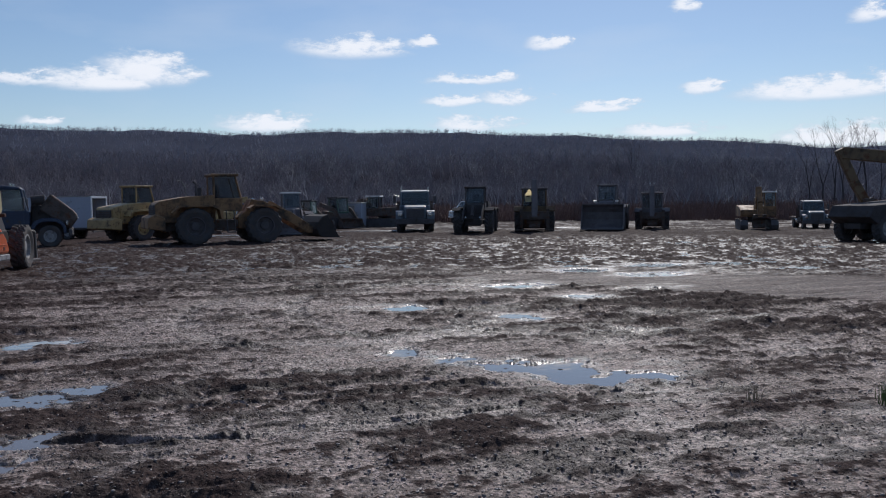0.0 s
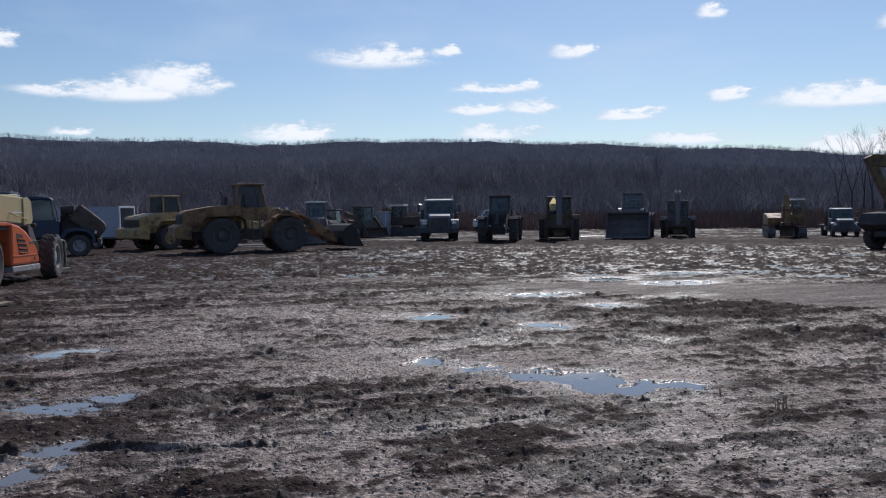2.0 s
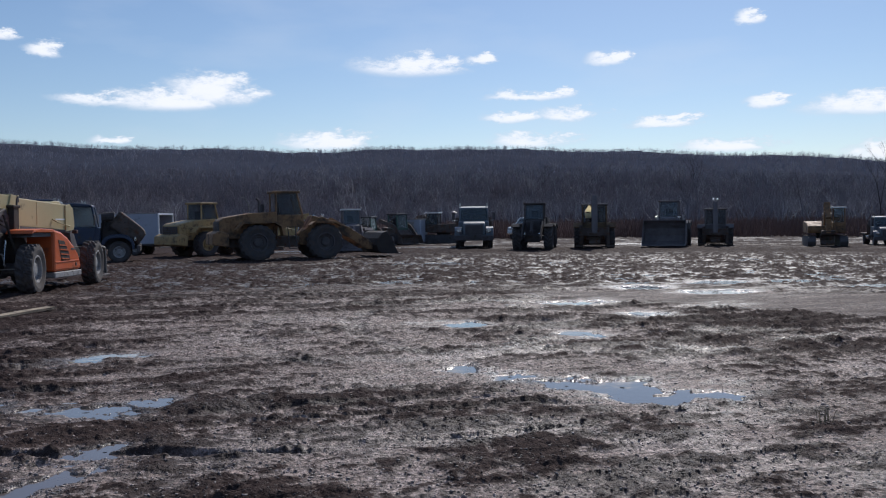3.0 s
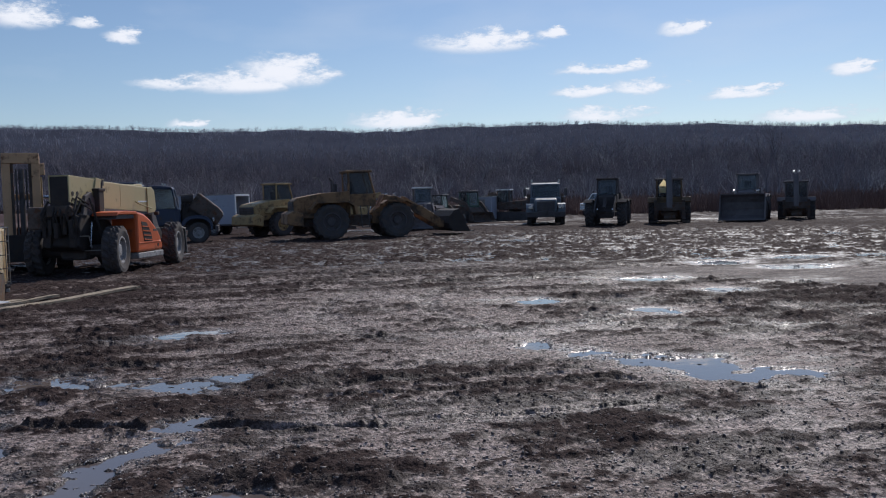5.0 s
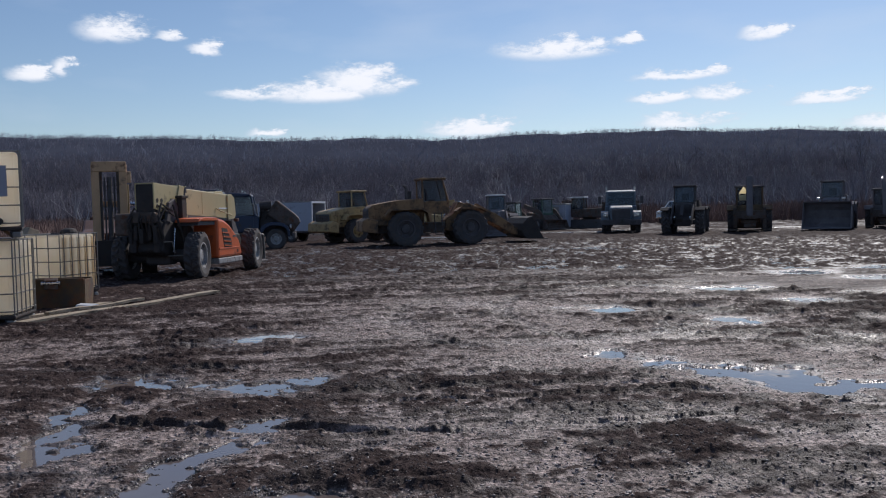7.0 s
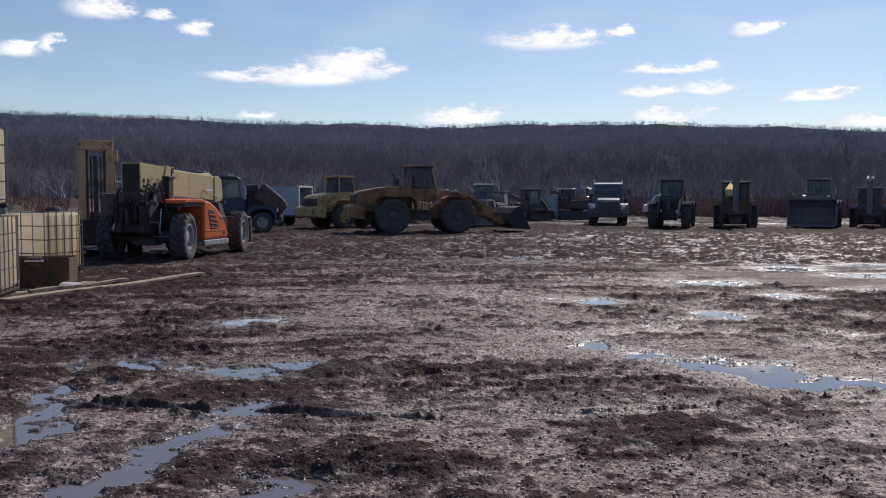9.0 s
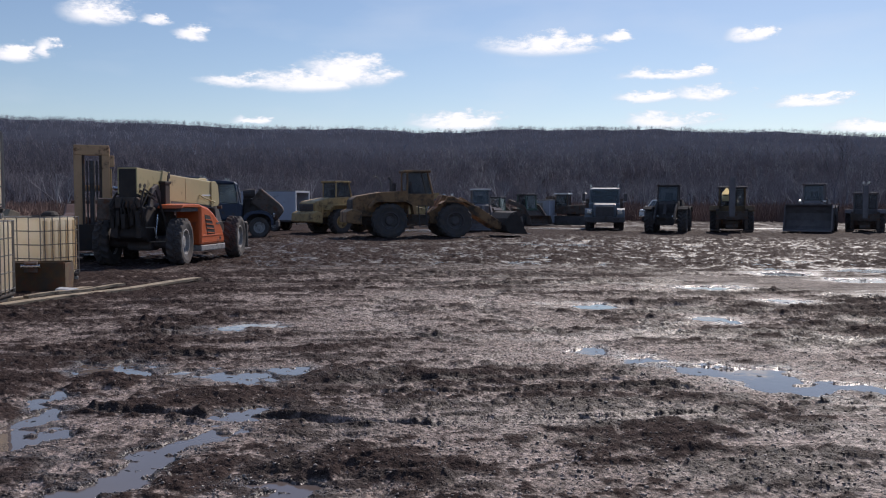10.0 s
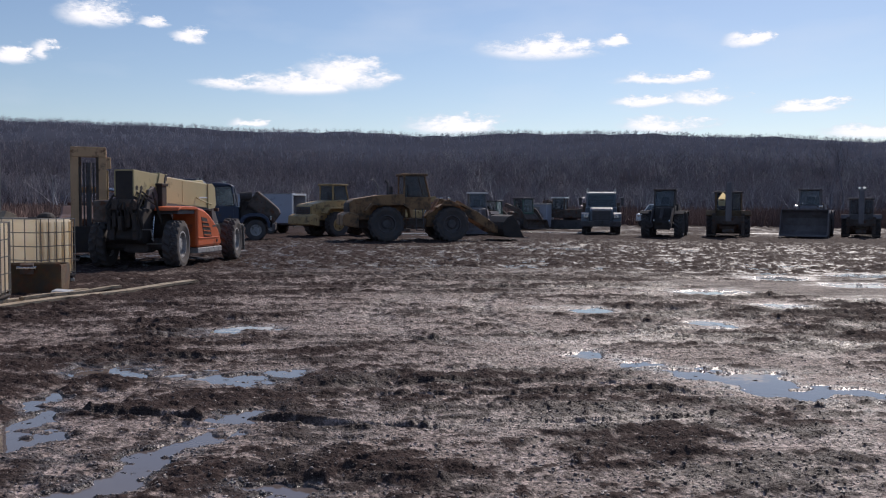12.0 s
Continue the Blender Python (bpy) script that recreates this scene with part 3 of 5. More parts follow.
def build_single_trees():
    for k, (az, r, height) in enumerate(((35.3, 135, 9.6), (36.0, 128, 10.8), (36.6, 133, 11.2), (37.2, 126, 11.4), (37.8, 131, 12.0), (38.4, 127, 12.2), (39.1, 132, 12.4), (40.0, 127, 12.4))):
        single_tree(40 + k, r * math.sin(radians(az)), r * math.cos(radians(az)), height, "tall leafless tree standing above the treeline", SILHOUETTE_TWIGS)
    for k, (az, r, height) in enumerate(((24.9, 160, 13.2), (24.2, 163, 12.4), (14.0, 170, 11.0), (3.0, 175, 11.0), (31.0, 150, 8.5))):
        single_tree(60 + k, r * math.sin(radians(az)), r * math.cos(radians(az)), height, "slender leafless tree at the edge of the woods", BARK)
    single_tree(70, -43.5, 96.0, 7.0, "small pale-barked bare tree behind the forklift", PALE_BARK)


build_single_trees()


# ---- paints ----
YELLOW = material("yellow_paint", (0.30, 0.165, 0.075), 0.62, vary=0.25, dirt=0.62, rust=0.35, scale=1.3)
PALE_YELLOW = material("faded_yellow_paint", (0.44, 0.30, 0.13), 0.5, vary=0.2, dirt=0.4, rust=0.3, scale=1.5)
# yellow paint with the shaded side's darkness in its base, plus dirt and rust
SHADED_YELLOW = material("shaded_yellow_paint", (0.17, 0.11, 0.055), 0.6, vary=0.25, dirt=0.5, rust=0.5, scale=1.3)
CREAM = material("cream_paint", (0.50, 0.41, 0.22), 0.45, vary=0.1, dirt=0.18, scale=1.1, bump=0.05)
ORANGE = material("orange_paint", (0.62, 0.125, 0.035), 0.4, vary=0.1, dirt=0.2, scale=1.4, bump=0.05)
DARK_STEEL = material("dark_steel", (0.095, 0.085, 0.088), 0.72, vary=0.35, dirt=0.35, scale=2.0)
# muddy dark paint, its base lifted for the sun glare veiling the far row
MUDDY_VEILED = material("muddy_veiled_paint", (0.17, 0.152, 0.158), 0.85, vary=0.3, dirt=0.35, dirt_colour=(0.14, 0.115, 0.105), scale=1.6)
MUDDY_STEEL = material("muddy_steel", (0.115, 0.088, 0.076), 0.8, vary=0.35, dirt=0.5, rust=0.5, scale=1.8)
# a darker, duller steel than the one above
DULL_DARK = material("dull_dark_steel", (0.075, 0.066, 0.066), 0.85, vary=0.35, dirt=0.4, scale=1.6, spec=0.2)
RUBBER = material("tyre_rubber", (0.070, 0.064, 0.066), 0.9, vary=0.3, dirt=0.6, dirt_colour=(0.10, 0.08, 0.07), scale=3.0)
RIM = material("grey_rim", (0.32, 0.31, 0.31), 0.5, vary=0.3, dirt=0.4, scale=4.0)
CHROME = material("worn_chrome", (0.6, 0.6, 0.6), 0.25, metal=1.0, vary=0.1, bump=0.05)
WHITE = material("white_paint", (0.72, 0.73, 0.75), 0.45, vary=0.07, dirt=0.2, scale=1.2, bump=0.04)
TRAILER_WHITE = material("trailer_skin", (0.40, 0.42, 0.50), 0.5, vary=0.06, dirt=0.18, scale=0.7, bump=0.05)
BLUE = material("blue_paint", (0.026, 0.042, 0.085), 0.4, vary=0.12, dirt=0.3, scale=1.6, bump=0.05)
PALE_BLUE = material("pale_blue_paint", (0.125, 0.15, 0.18), 0.5, vary=0.1, dirt=0.3, scale=1.6, bump=0.05)
RED_BROWN = material("oxide_red_paint", (0.075, 0.034, 0.027), 0.6, vary=0.3, dirt=0.4, rust=0.5, scale=1.5)
GREEN = material("green_paint", (0.06, 0.11, 0.085), 0.5, vary=0.2, dirt=0.4, scale=1.5)
GALVANISED = material("galvanised_tube", (0.22, 0.21, 0.20), 0.5, metal=0.4, vary=0.15, bump=0.05)
BLACK_PLASTIC = material("black_plastic", (0.045, 0.039, 0.038), 0.75, vary=0.3, dirt=0.5, dirt_colour=(0.075, 0.058, 0.05), spec=0.3)
WOOD = material("weathered_plank", (0.33, 0.265, 0.19), 0.85, vary=0.35, dirt=0.42, scale=2.5, bump=0.4)
LABEL_BLUE = material("faded_blue_label", (0.34, 0.35, 0.42), 0.5, vary=0.12, bump=0.0)


def glass_material():
    m = bpy.data.materials.new("cab_glass")
    m.use_nodes = True
    p = m.node_tree.nodes["Principled BSDF"]
    p.inputs["Base Color"].default_value = (0.45, 0.5, 0.53, 1)
    p.inputs["Roughness"].default_value = 0.06
    p.inputs["Transmission Weight"].default_value = 0.9
    p.inputs["IOR"].default_value = 1.45
    return m


def bottle_material(name, dull, bright):
    """Milky plastic that lets light through."""
    m = bpy.data.materials.new(name)
    m.use_nodes = True
    t = m.node_tree
    p = t.nodes["Principled BSDF"]
    co = t.nodes.new("ShaderNodeTexCoord").outputs["Object"]
    n = t.nodes.new("ShaderNodeTexNoise")
    n.inputs["Scale"].default_value, n.inputs["Detail"].default_value = 2.2, 6.0
    link(t, co, n.inputs["Vector"])
    r = t.nodes.new("ShaderNodeValToRGB")
    r.color_ramp.elements[0].position, r.color_ramp.elements[0].color = 0.3, (*dull, 1)
    r.color_ramp.elements[1].position, r.color_ramp.elements[1].color = 0.7, (*bright, 1)
    link(t, n.outputs["Fac"], r.inputs[0])
    link(t, r.outputs[0], p.inputs["Base Color"])
    p.inputs["Roughness"].default_value = 0.4
    tr = t.nodes.new("ShaderNodeBsdfTranslucent")
    link(t, r.outputs[0], tr.inputs["Color"])
    mix = t.nodes.new("ShaderNodeMixShader")
    mix.inputs[0].default_value = 0.8
    link(t, p.outputs[0], mix.inputs[1])
    link(t, tr.outputs[0], mix.inputs[2])
    link(t, mix.outputs[0], t.nodes["Material Output"].inputs[0])
    return m


GLASS, BOTTLE = glass_material(), bottle_material("milky_plastic", (0.88, 0.78, 0.62), (0.95, 0.90, 0.80))
AMBER = bottle_material("amber_plastic", (0.90, 0.78, 0.52), (0.95, 0.88, 0.68))


# ---- shaping ----
def box(bm, x0, x1, y0, y1, z0, z1, bevel=0.02):
    made = bmesh.ops.create_cube(bm, size=1)["verts"]
    bmesh.ops.scale(bm, vec=(x1 - x0, y1 - y0, z1 - z0), verts=made)
    bmesh.ops.translate(bm, vec=((x0 + x1) / 2, (y0 + y1) / 2, (z0 + z1) / 2), verts=made)
    if bevel:
        edges = list({e for v in made for e in v.link_edges})
        bmesh.ops.bevel(bm, geom=edges, offset=min(bevel, 0.3 * min(x1 - x0, y1 - y0, z1 - z0)), segments=2, affect="EDGES", profile=0.5)
    return bm


def prism(bm, profile, x0, x1, bevel=0.02):
    """A side profile of (y, z), drawn out across x."""
    a = [bm.verts.new((x0, y, z)) for y, z in profile]
    b = [bm.verts.new((x1, y, z)) for y, z in profile]
    faces = [bm.faces.new(a), bm.faces.new(b[::-1])]
    for k in range(len(a)):
        n = (k + 1) % len(a)
        faces.append(bm.faces.new((a[n], a[k], b[k], b[n])))
    bmesh.ops.recalc_face_normals(bm, faces=faces)
    if bevel:
        bmesh.ops.bevel(bm, geom=list({e for f in faces for e in f.edges}), offset=bevel, segments=2, affect="EDGES", profile=0.5)
    return bm


def rod(bm, p, q, r, n=8, r2=None):
    p, q = Vector(p), Vector(q)
    d = q - p
    m = Matrix.Translation((p + q) / 2) @ d.to_track_quat("Z", "Y").to_matrix().to_4x4()
    bmesh.ops.create_cone(bm, cap_ends=True, segments=n, radius1=r, radius2=r if r2 is None else r2, depth=d.length, matrix=m)
    return bm


def pipe(bm, points, r, n=8):
    for p, q in zip(points, points[1:]):
        rod(bm, p, q, r, n)
    for p in points[1:-1]:
        bmesh.ops.create_uvsphere(bm, u_segments=n, v_segments=5, radius=r, matrix=Matrix.Translation(p))
    return bm


def lathe(bm, profile, n=28):
    """Turns (radius, x) round the x axis."""
    rings = []
    for r, x in profile:
        rings.append([bm.verts.new((x, r * math.cos(2 * math.pi * k / n), r * math.sin(2 * math.pi * k / n))) for k in range(n)])
    for a, b in zip(rings, rings[1:]):
        for k in range(n):
            m = (k + 1) % n
            bm.faces.new((a[k], a[m], b[m], b[k]))
    bmesh.ops.recalc_face_normals(bm, faces=bm.faces[:])
    return bm


def plate(bm, points, thick):
    """A flat plate through points (x, y, z), as thick as given."""
    vs = [Vector(p) for p in points]
    nrm = (vs[1] - vs[0]).cross(vs[2] - vs[0]).normalized() * thick / 2
    a, b = [bm.verts.new(v + nrm) for v in vs], [bm.verts.new(v - nrm) for v in vs]
    faces = [bm.faces.new(a), bm.faces.new(b[::-1])]
    for k in range(len(a)):
        n = (k + 1) % len(a)
        faces.append(bm.faces.new((a[n], a[k], b[k], b[n])))
    bmesh.ops.recalc_face_normals(bm, faces=faces)
    return bm


def mesh_of(name, bm, mat):
    me = bpy.data.meshes.new(name)
    bm.to_mesh(me)
    bm.free()
    me.materials.append(mat)
    return me


def part(name, bm, mat, parent, label=""):
    me = bm if isinstance(bm, bpy.types.Mesh) else mesh_of(name, bm, mat)
    ob = new(name, me)
    ob.parent = parent
    if label:
        ob["label"] = label
    return ob


def thing(name, label, category, group=""):
    return tagged(new(name), label, category, group)


def place(ob, x, y, heading, z=0.0, size=1.0):
    """Stands a thing at x, y with its front turned to the heading, clockwise from straight ahead."""
    ob.matrix_world = pose(x, y, z, 0, 0, -heading) @ Matrix.Scale(size, 4)
    return ob


def put(parent, name, mat, make, *args, label="", **more):
    return part(name, make(bmesh.new(), *args, **more), mat, parent, label)


WHEELS = {}


def wheel(parent, x, y, r, w, rim_mat=None, lugs=18, hub=0.52, steer=0.0):
    """A deep-treaded tyre with its rim, axle along x; the rim's face points away from the machine."""
    rim_mat = rim_mat or RIM
    key = (r, w, lugs, hub, rim_mat.name)
    if key not in WHEELS:
        seg, bm, rings = lugs * 4, bmesh.new(), []
        for rr, xx, tread in ((hub, -0.40, 0), (0.78, -0.5, 0), (0.92, -0.47, 0.4), (0.97, -0.40, 1), (0.97, -0.2, 1), (0.97, -0.03, 1), (0.97, 0.03, 1), (0.97, 0.2, 1),
                              (0.97, 0.40, 1), (0.92, 0.47, 0.4), (0.78, 0.5, 0), (hub, 0.40, 0), (hub * 0.96, 0.0, 0)):
            ring = []
            for k in range(seg):
                lug = 1 if (k + (2 if xx > 0 else 0) + round(5 * abs(xx))) % 4 < 2 else -1
                q, ang = r * (rr + 0.035 * lug * tread), 2 * math.pi * k / seg
                ring.append(bm.verts.new((xx * w, q * math.cos(ang), q * math.sin(ang))))
            rings.append(ring)
        for ra, rb in zip(rings, rings[1:] + rings[:1]):
            for k in range(seg):
                n = (k + 1) % seg
                bm.faces.new((ra[k], ra[n], rb[n], rb[k]))
        bmesh.ops.recalc_face_normals(bm, faces=bm.faces[:])
        tyre = mesh_of("tyre", bm, RUBBER)
        h = hub * r
        bm = lathe(bmesh.new(), [(h * 0.98, -0.38 * w), (h, 0.40 * w), (h * 0.9, 0.41 * w), (h * 0.84, 0.20 * w), (h * 0.5, 0.14 * w),
                                 (h * 0.46, 0.26 * w), (h * 0.3, 0.30 * w), (0.001, 0.30 * w)], 24)
        for k in range(8):
            a = 2 * math.pi * k / 8
            rod(bm, (0.14 * w, 0.66 * h * math.cos(a), 0.66 * h * math.sin(a)), (0.22 * w, 0.66 * h * math.cos(a), 0.66 * h * math.sin(a)), 0.05 * h, 6)
        WHEELS[key] = tyre, mesh_of("rim", bm, rim_mat)
    tyre, rim = WHEELS[key]
    ob = part("wheel", tyre, None, parent)
    ob.location, ob.rotation_euler = (x, y, r), (0.3 * x + y, 0, (math.pi if x < 0 else 0) + steer)
    part("rim", rim, None, ob)
    return ob


def cab(parent, x0, x1, y0, y1, z0, z1, sill, mat, lean=0.1, roof_mat=None, post=0.05):
    """An operator's cab: lower panels, corner posts, panes and a roof."""
    put(parent, "cab_panel", mat, prism, [(y0, z0), (y1, z0), (y1, sill), (y0, sill)], x0, x1)
    for x in (x0 + post, x1 - post):
        for ya, yb in ((y0 + post, y0 + post), (y1 - post, y1 - post - lean)):
            put(parent, "cab_post", mat, rod, (x, ya, sill), (x, yb, z1), post, 6)
    for x, name in ((x0 + post, "side_window"), (x1 - post, "side_window")):
        put(parent, name, GLASS, plate, [(x, y0 + post, sill), (x, y1 - post, sill), (x, y1 - post - lean, z1), (x, y0 + post, z1)], 0.012)
    put(parent, "windscreen", GLASS, plate, [(x0 + post, y1 - post, sill), (x1 - post, y1 - post, sill), (x1 - post, y1 - post - lean, z1), (x0 + post, y1 - post - lean, z1)], 0.012)
    put(parent, "rear_window", GLASS, plate, [(x0 + post, y0 + post, sill), (x1 - post, y0 + post, sill), (x1 - post, y0 + post, z1), (x0 + post, y0 + post, z1)], 0.012)
    put(parent, "cab_roof", roof_mat or mat, box, x0 - 0.06, x1 + 0.06, y0 - 0.08, y1 - lean + 0.1, z1, z1 + 0.11, 0.04)
    put(parent, "seat", BLACK_PLASTIC, prism, [(y0 + 0.3, sill - 0.05), (y0 + 0.8, sill - 0.05), (y0 + 0.8, sill + 0.08), (y0 + 0.44, sill + 0.1), (y0 + 0.34, sill + 0.6), (y0 + 0.24, sill + 0.6)],
        (x0 + x1) / 2 - 0.24, (x0 + x1) / 2 + 0.24, 0.03)


def bucket_profile(y, z, s=1.0, lip=0.02):
    """A loader bucket's curved shell, open towards +y: outer line, then inner line back."""
    outer = [(1.15, 0.0), (0.35, 0.02), (0.10, 0.14), (0.0, 0.42), (0.06, 0.75), (0.30, 1.02), (0.55, 1.10)]
    inner = [(0.54, 1.06), (0.33, 0.97), (0.12, 0.73), (0.06, 0.43), (0.15, 0.19), (0.37, 0.07), (1.12, 0.04)]
    return [(y + s * a, z + s * b) for a, b in outer + inner]


def loader_bucket(parent, y, z, half, mat, s=1.0):
    b = put(parent, "bucket", mat, prism, bucket_profile(y, z, s), -half, half, 0.0)
    for x in (-half, half):
        put(b, "side_plate", mat, prism, [(y + s * 1.1, z + 0.01), (y + s * 0.2, z + s * 0.06), (y + s * 0.01, z + s * 0.4), (y + s * 0.07, z + s * 0.75), (y + s * 0.52, z + s * 1.08)],
            x - 0.02, x + 0.02, 0.005)
    put(b, "cutting_edge", DARK_STEEL, box, -half - 0.02, half + 0.02, y + s * 1.08, y + s * 1.3, z - 0.01, z + 0.03, 0.008)
    return b


def wheel_loader(label, paint, bucket_mat=None, roof_mat=None, lift=0.35, wheel_r=0.82, lamps=True, bucket=True, group="earthmovers parked in a row", rims=None, back=0.0, bucket_size=1.0, reach=0.0):
    """An articulated loader, front towards +y, about 7.4 m long."""
    t = thing("wheel_loader", label, "wheel loader", group)
    put(t, "engine_hood", paint, prism, [(-3.35, 1.0), (-0.75, 1.0), (-0.75, 2.25), (-2.0, 2.18), (-3.2, 1.98), (-3.38, 1.85)], -0.8, 0.8, 0.06)
    put(t, "counterweight", paint, prism, [(-3.75, 0.75), (-3.0, 0.65), (-3.0, 1.25), (-3.4, 1.4), (-3.72, 1.25)], -1.1, 1.1, 0.05)
    g = put(t, "grille", DARK_STEEL, box, -0.66, 0.66, -3.44, -3.36, 1.1, 1.8, 0.01)
    for k in range(6):
        put(g, "slat", MUDDY_STEEL, box, -0.62, 0.62, -3.475, -3.44, 1.16 + 0.1 * k, 1.2 + 0.1 * k, 0.008)
    put(t, "rear_frame", MUDDY_STEEL, prism, [(-3.0, 0.62), (0.2, 0.62), (0.35, 0.85), (0.35, 1.1), (-3.0, 1.1)], -0.48, 0.48, 0.03)
    for s in (-1, 1):
        put(t, "rear_fender", paint, prism, [(-2.75, 1.45), (-2.45, 1.78), (-0.95, 1.80), (-0.55, 1.62), (-0.5, 1.15), (-0.6, 1.15), (-0.68, 1.56), (-0.98, 1.72), (-2.4, 1.70), (-2.68, 1.4)],
            s * 1.05 - 0.32, s * 1.05 + 0.32, 0.0)
        put(t, "side_door", paint, box, s * 0.81 - 0.012, s * 0.81 + 0.012, -2.9, -1.2, 1.25, 1.95, 0.01)
        put(t, "ladder", DARK_STEEL, pipe, [(s * 1.15, -0.35, 1.55), (s * 1.22, -0.3, 0.55), (s * 1.22, 0.05, 0.55), (s * 1.15, 0.0, 1.55)], 0.025, 6)
        put(t, "lift_arm", paint, prism, [(0.95, 1.55), (1.15, 1.95), (1.45, 1.98), (2.35 + 0.5 * reach, 1.45), (3.05 + reach, 0.62 + lift), (2.98 + reach, 0.34 + lift), (2.72 + reach, 0.36 + lift), (2.2 + 0.5 * reach, 1.02), (1.4, 1.55)],
            s * 0.62 - 0.06, s * 0.62 + 0.06, 0.015)
        put(t, "lift_cylinder", CHROME, rod, (s * 0.48, 0.75, 0.95), (s * 0.5, 2.2, 1.15), 0.055, 10)
        put(t, "front_fender", paint, prism, [(0.65, 1.62), (0.9, 1.78), (1.9, 1.78), (2.2, 1.6), (2.15, 1.55), (1.88, 1.71), (0.92, 1.71), (0.7, 1.56)], s * 1.1 - 0.3, s * 1.1 + 0.3, 0.0)
    put(t, "front_frame", paint, prism, [(0.35, 0.7), (1.9, 0.55), (2.0, 1.0), (1.55, 1.35), (1.45, 1.95), (1.0, 2.05), (0.75, 1.5), (0.35, 1.2)], -0.5, 0.5, 0.03)
    put(t, "axle", DARK_STEEL, rod, (-1.0, 1.42, wheel_r), (1.0, 1.42, wheel_r), 0.17, 12)
    put(t, "axle", DARK_STEEL, rod, (-1.0, -1.72, wheel_r), (1.0, -1.72, wheel_r), 0.17, 12)
    put(t, "tilt_link", paint, prism, [(1.6, 1.5), (1.95, 1.95), (2.1, 1.92), (2.75 + reach, 0.95 + lift), (2.68 + reach, 0.85 + lift), (1.95, 1.5)], -0.09, 0.09, 0.01)
    put(t, "tilt_cylinder", CHROME, rod, (0, 1.1, 1.75), (0, 1.95, 1.85), 0.06, 10)
    cab(t, -0.68, 0.68, -0.62 - back, 0.72 - back, 1.5, 3.1, 2.1, paint, 0.26, roof_mat)
    put(t, "exhaust_pipe", DARK_STEEL, pipe, [(0.35, -1.5, 2.1), (0.35, -1.5, 2.75), (0.35, -1.62, 2.88)], 0.06, 8)
    put(t, "air_cleaner", DARK_STEEL, rod, (-0.3, -1.25, 2.15), (-0.3, -1.25, 2.6), 0.13, 12)
    if lamps:
        put(t, "mirror_bracket", GALVANISED, pipe, [(0.7, -2.0, 2.1), (0.7, -2.05, 2.6), (0.7, -2.2, 2.85), (0.7, -2.42, 2.9)], 0.02, 6)
        for s in (-1, 1):
            put(t, "headlamp", CHROME, box, s * 0.75 - 0.12, s * 0.75 + 0.12, 1.35, 1.45, 1.95, 2.1, 0.03)
    if bucket:
        loader_bucket(t, 2.98 + reach, 0.12 + lift, 1.38, bucket_mat or MUDDY_STEEL, bucket_size)
    for x in (-1.05, 1.05):
        wheel(t, x, 1.42, wheel_r, 0.58, rims or DARK_STEEL)
        wheel(t, x, -1.72, wheel_r, 0.58, rims or DARK_STEEL)
    return t


# ---- near the totes ----
def tote(label):
    """A caged liquid container, 1.2 by 1.0 by 1.35 m."""
    t = thing("ibc_tote", label, "tank", "caged liquid totes")
    bm = box(bmesh.new(), -0.583, 0.583, -0.483, 0.483, 0.17, 1.29, 0.07)
    part("bottle", bm, BOTTLE, t, "milky cream plastic bottle")
    put(t, "cap", DARK_STEEL, rod, (0, 0, 1.26), (0, 0, 1.33), 0.09, 14)
    ring = bmesh.new()
    for p, q in (((-0.59, -0.49), (0.59, -0.49)), ((0.59, -0.49), (0.59, 0.49)), ((0.59, 0.49), (-0.59, 0.49)), ((-0.59, 0.49), (-0.59, -0.49))):
        rod(ring, (*p, 0), (*q, 0), 0.010, 6)
    ring = mesh_of("cage_ring", ring, GALVANISED)
    for k in range(5):
        part("cage_ring", ring, None, t).location = (0, 0, 0.22 + 0.27 * k)
    bar = mesh_of("cage_bar", rod(bmesh.new(), (0, 0, 0.16), (0, 0, 1.31), 0.010, 6), GALVANISED)
    for k in range(5):
        for y in (-0.5, 0.5):
            part("cage_bar", bar, None, t).location = (-0.59 + 0.295 * k, y, 0)
    for k in range(5):
        for x in (-0.6, 0.6):
            part("cage_bar", bar, None, t).location = (x, -0.4 + 0.2 * k, 0)
    for x in (-0.5, 0.0, 0.5):
        put(t, "pallet_skid", BLACK_PLASTIC, box, x - 0.07, x + 0.07, -0.48, 0.48, 0.0, 0.11, 0.02)
    put(t, "pallet_deck", BLACK_PLASTIC, box, -0.6, 0.6, -0.5, 0.5, 0.11, 0.16, 0.015)
    for x in (-0.52, 0.52):
        for y in (-0.44, 0.44):
            put(t, "corner_foot", GALVANISED, box, x - 0.06, x + 0.06, y - 0.06, y + 0.06, 0.0, 0.09, 0.02)
    put(t, "valve", BLACK_PLASTIC, rod, (0.3, -0.44, 0.25), (0.3, -0.58, 0.25), 0.05, 10)
    return t


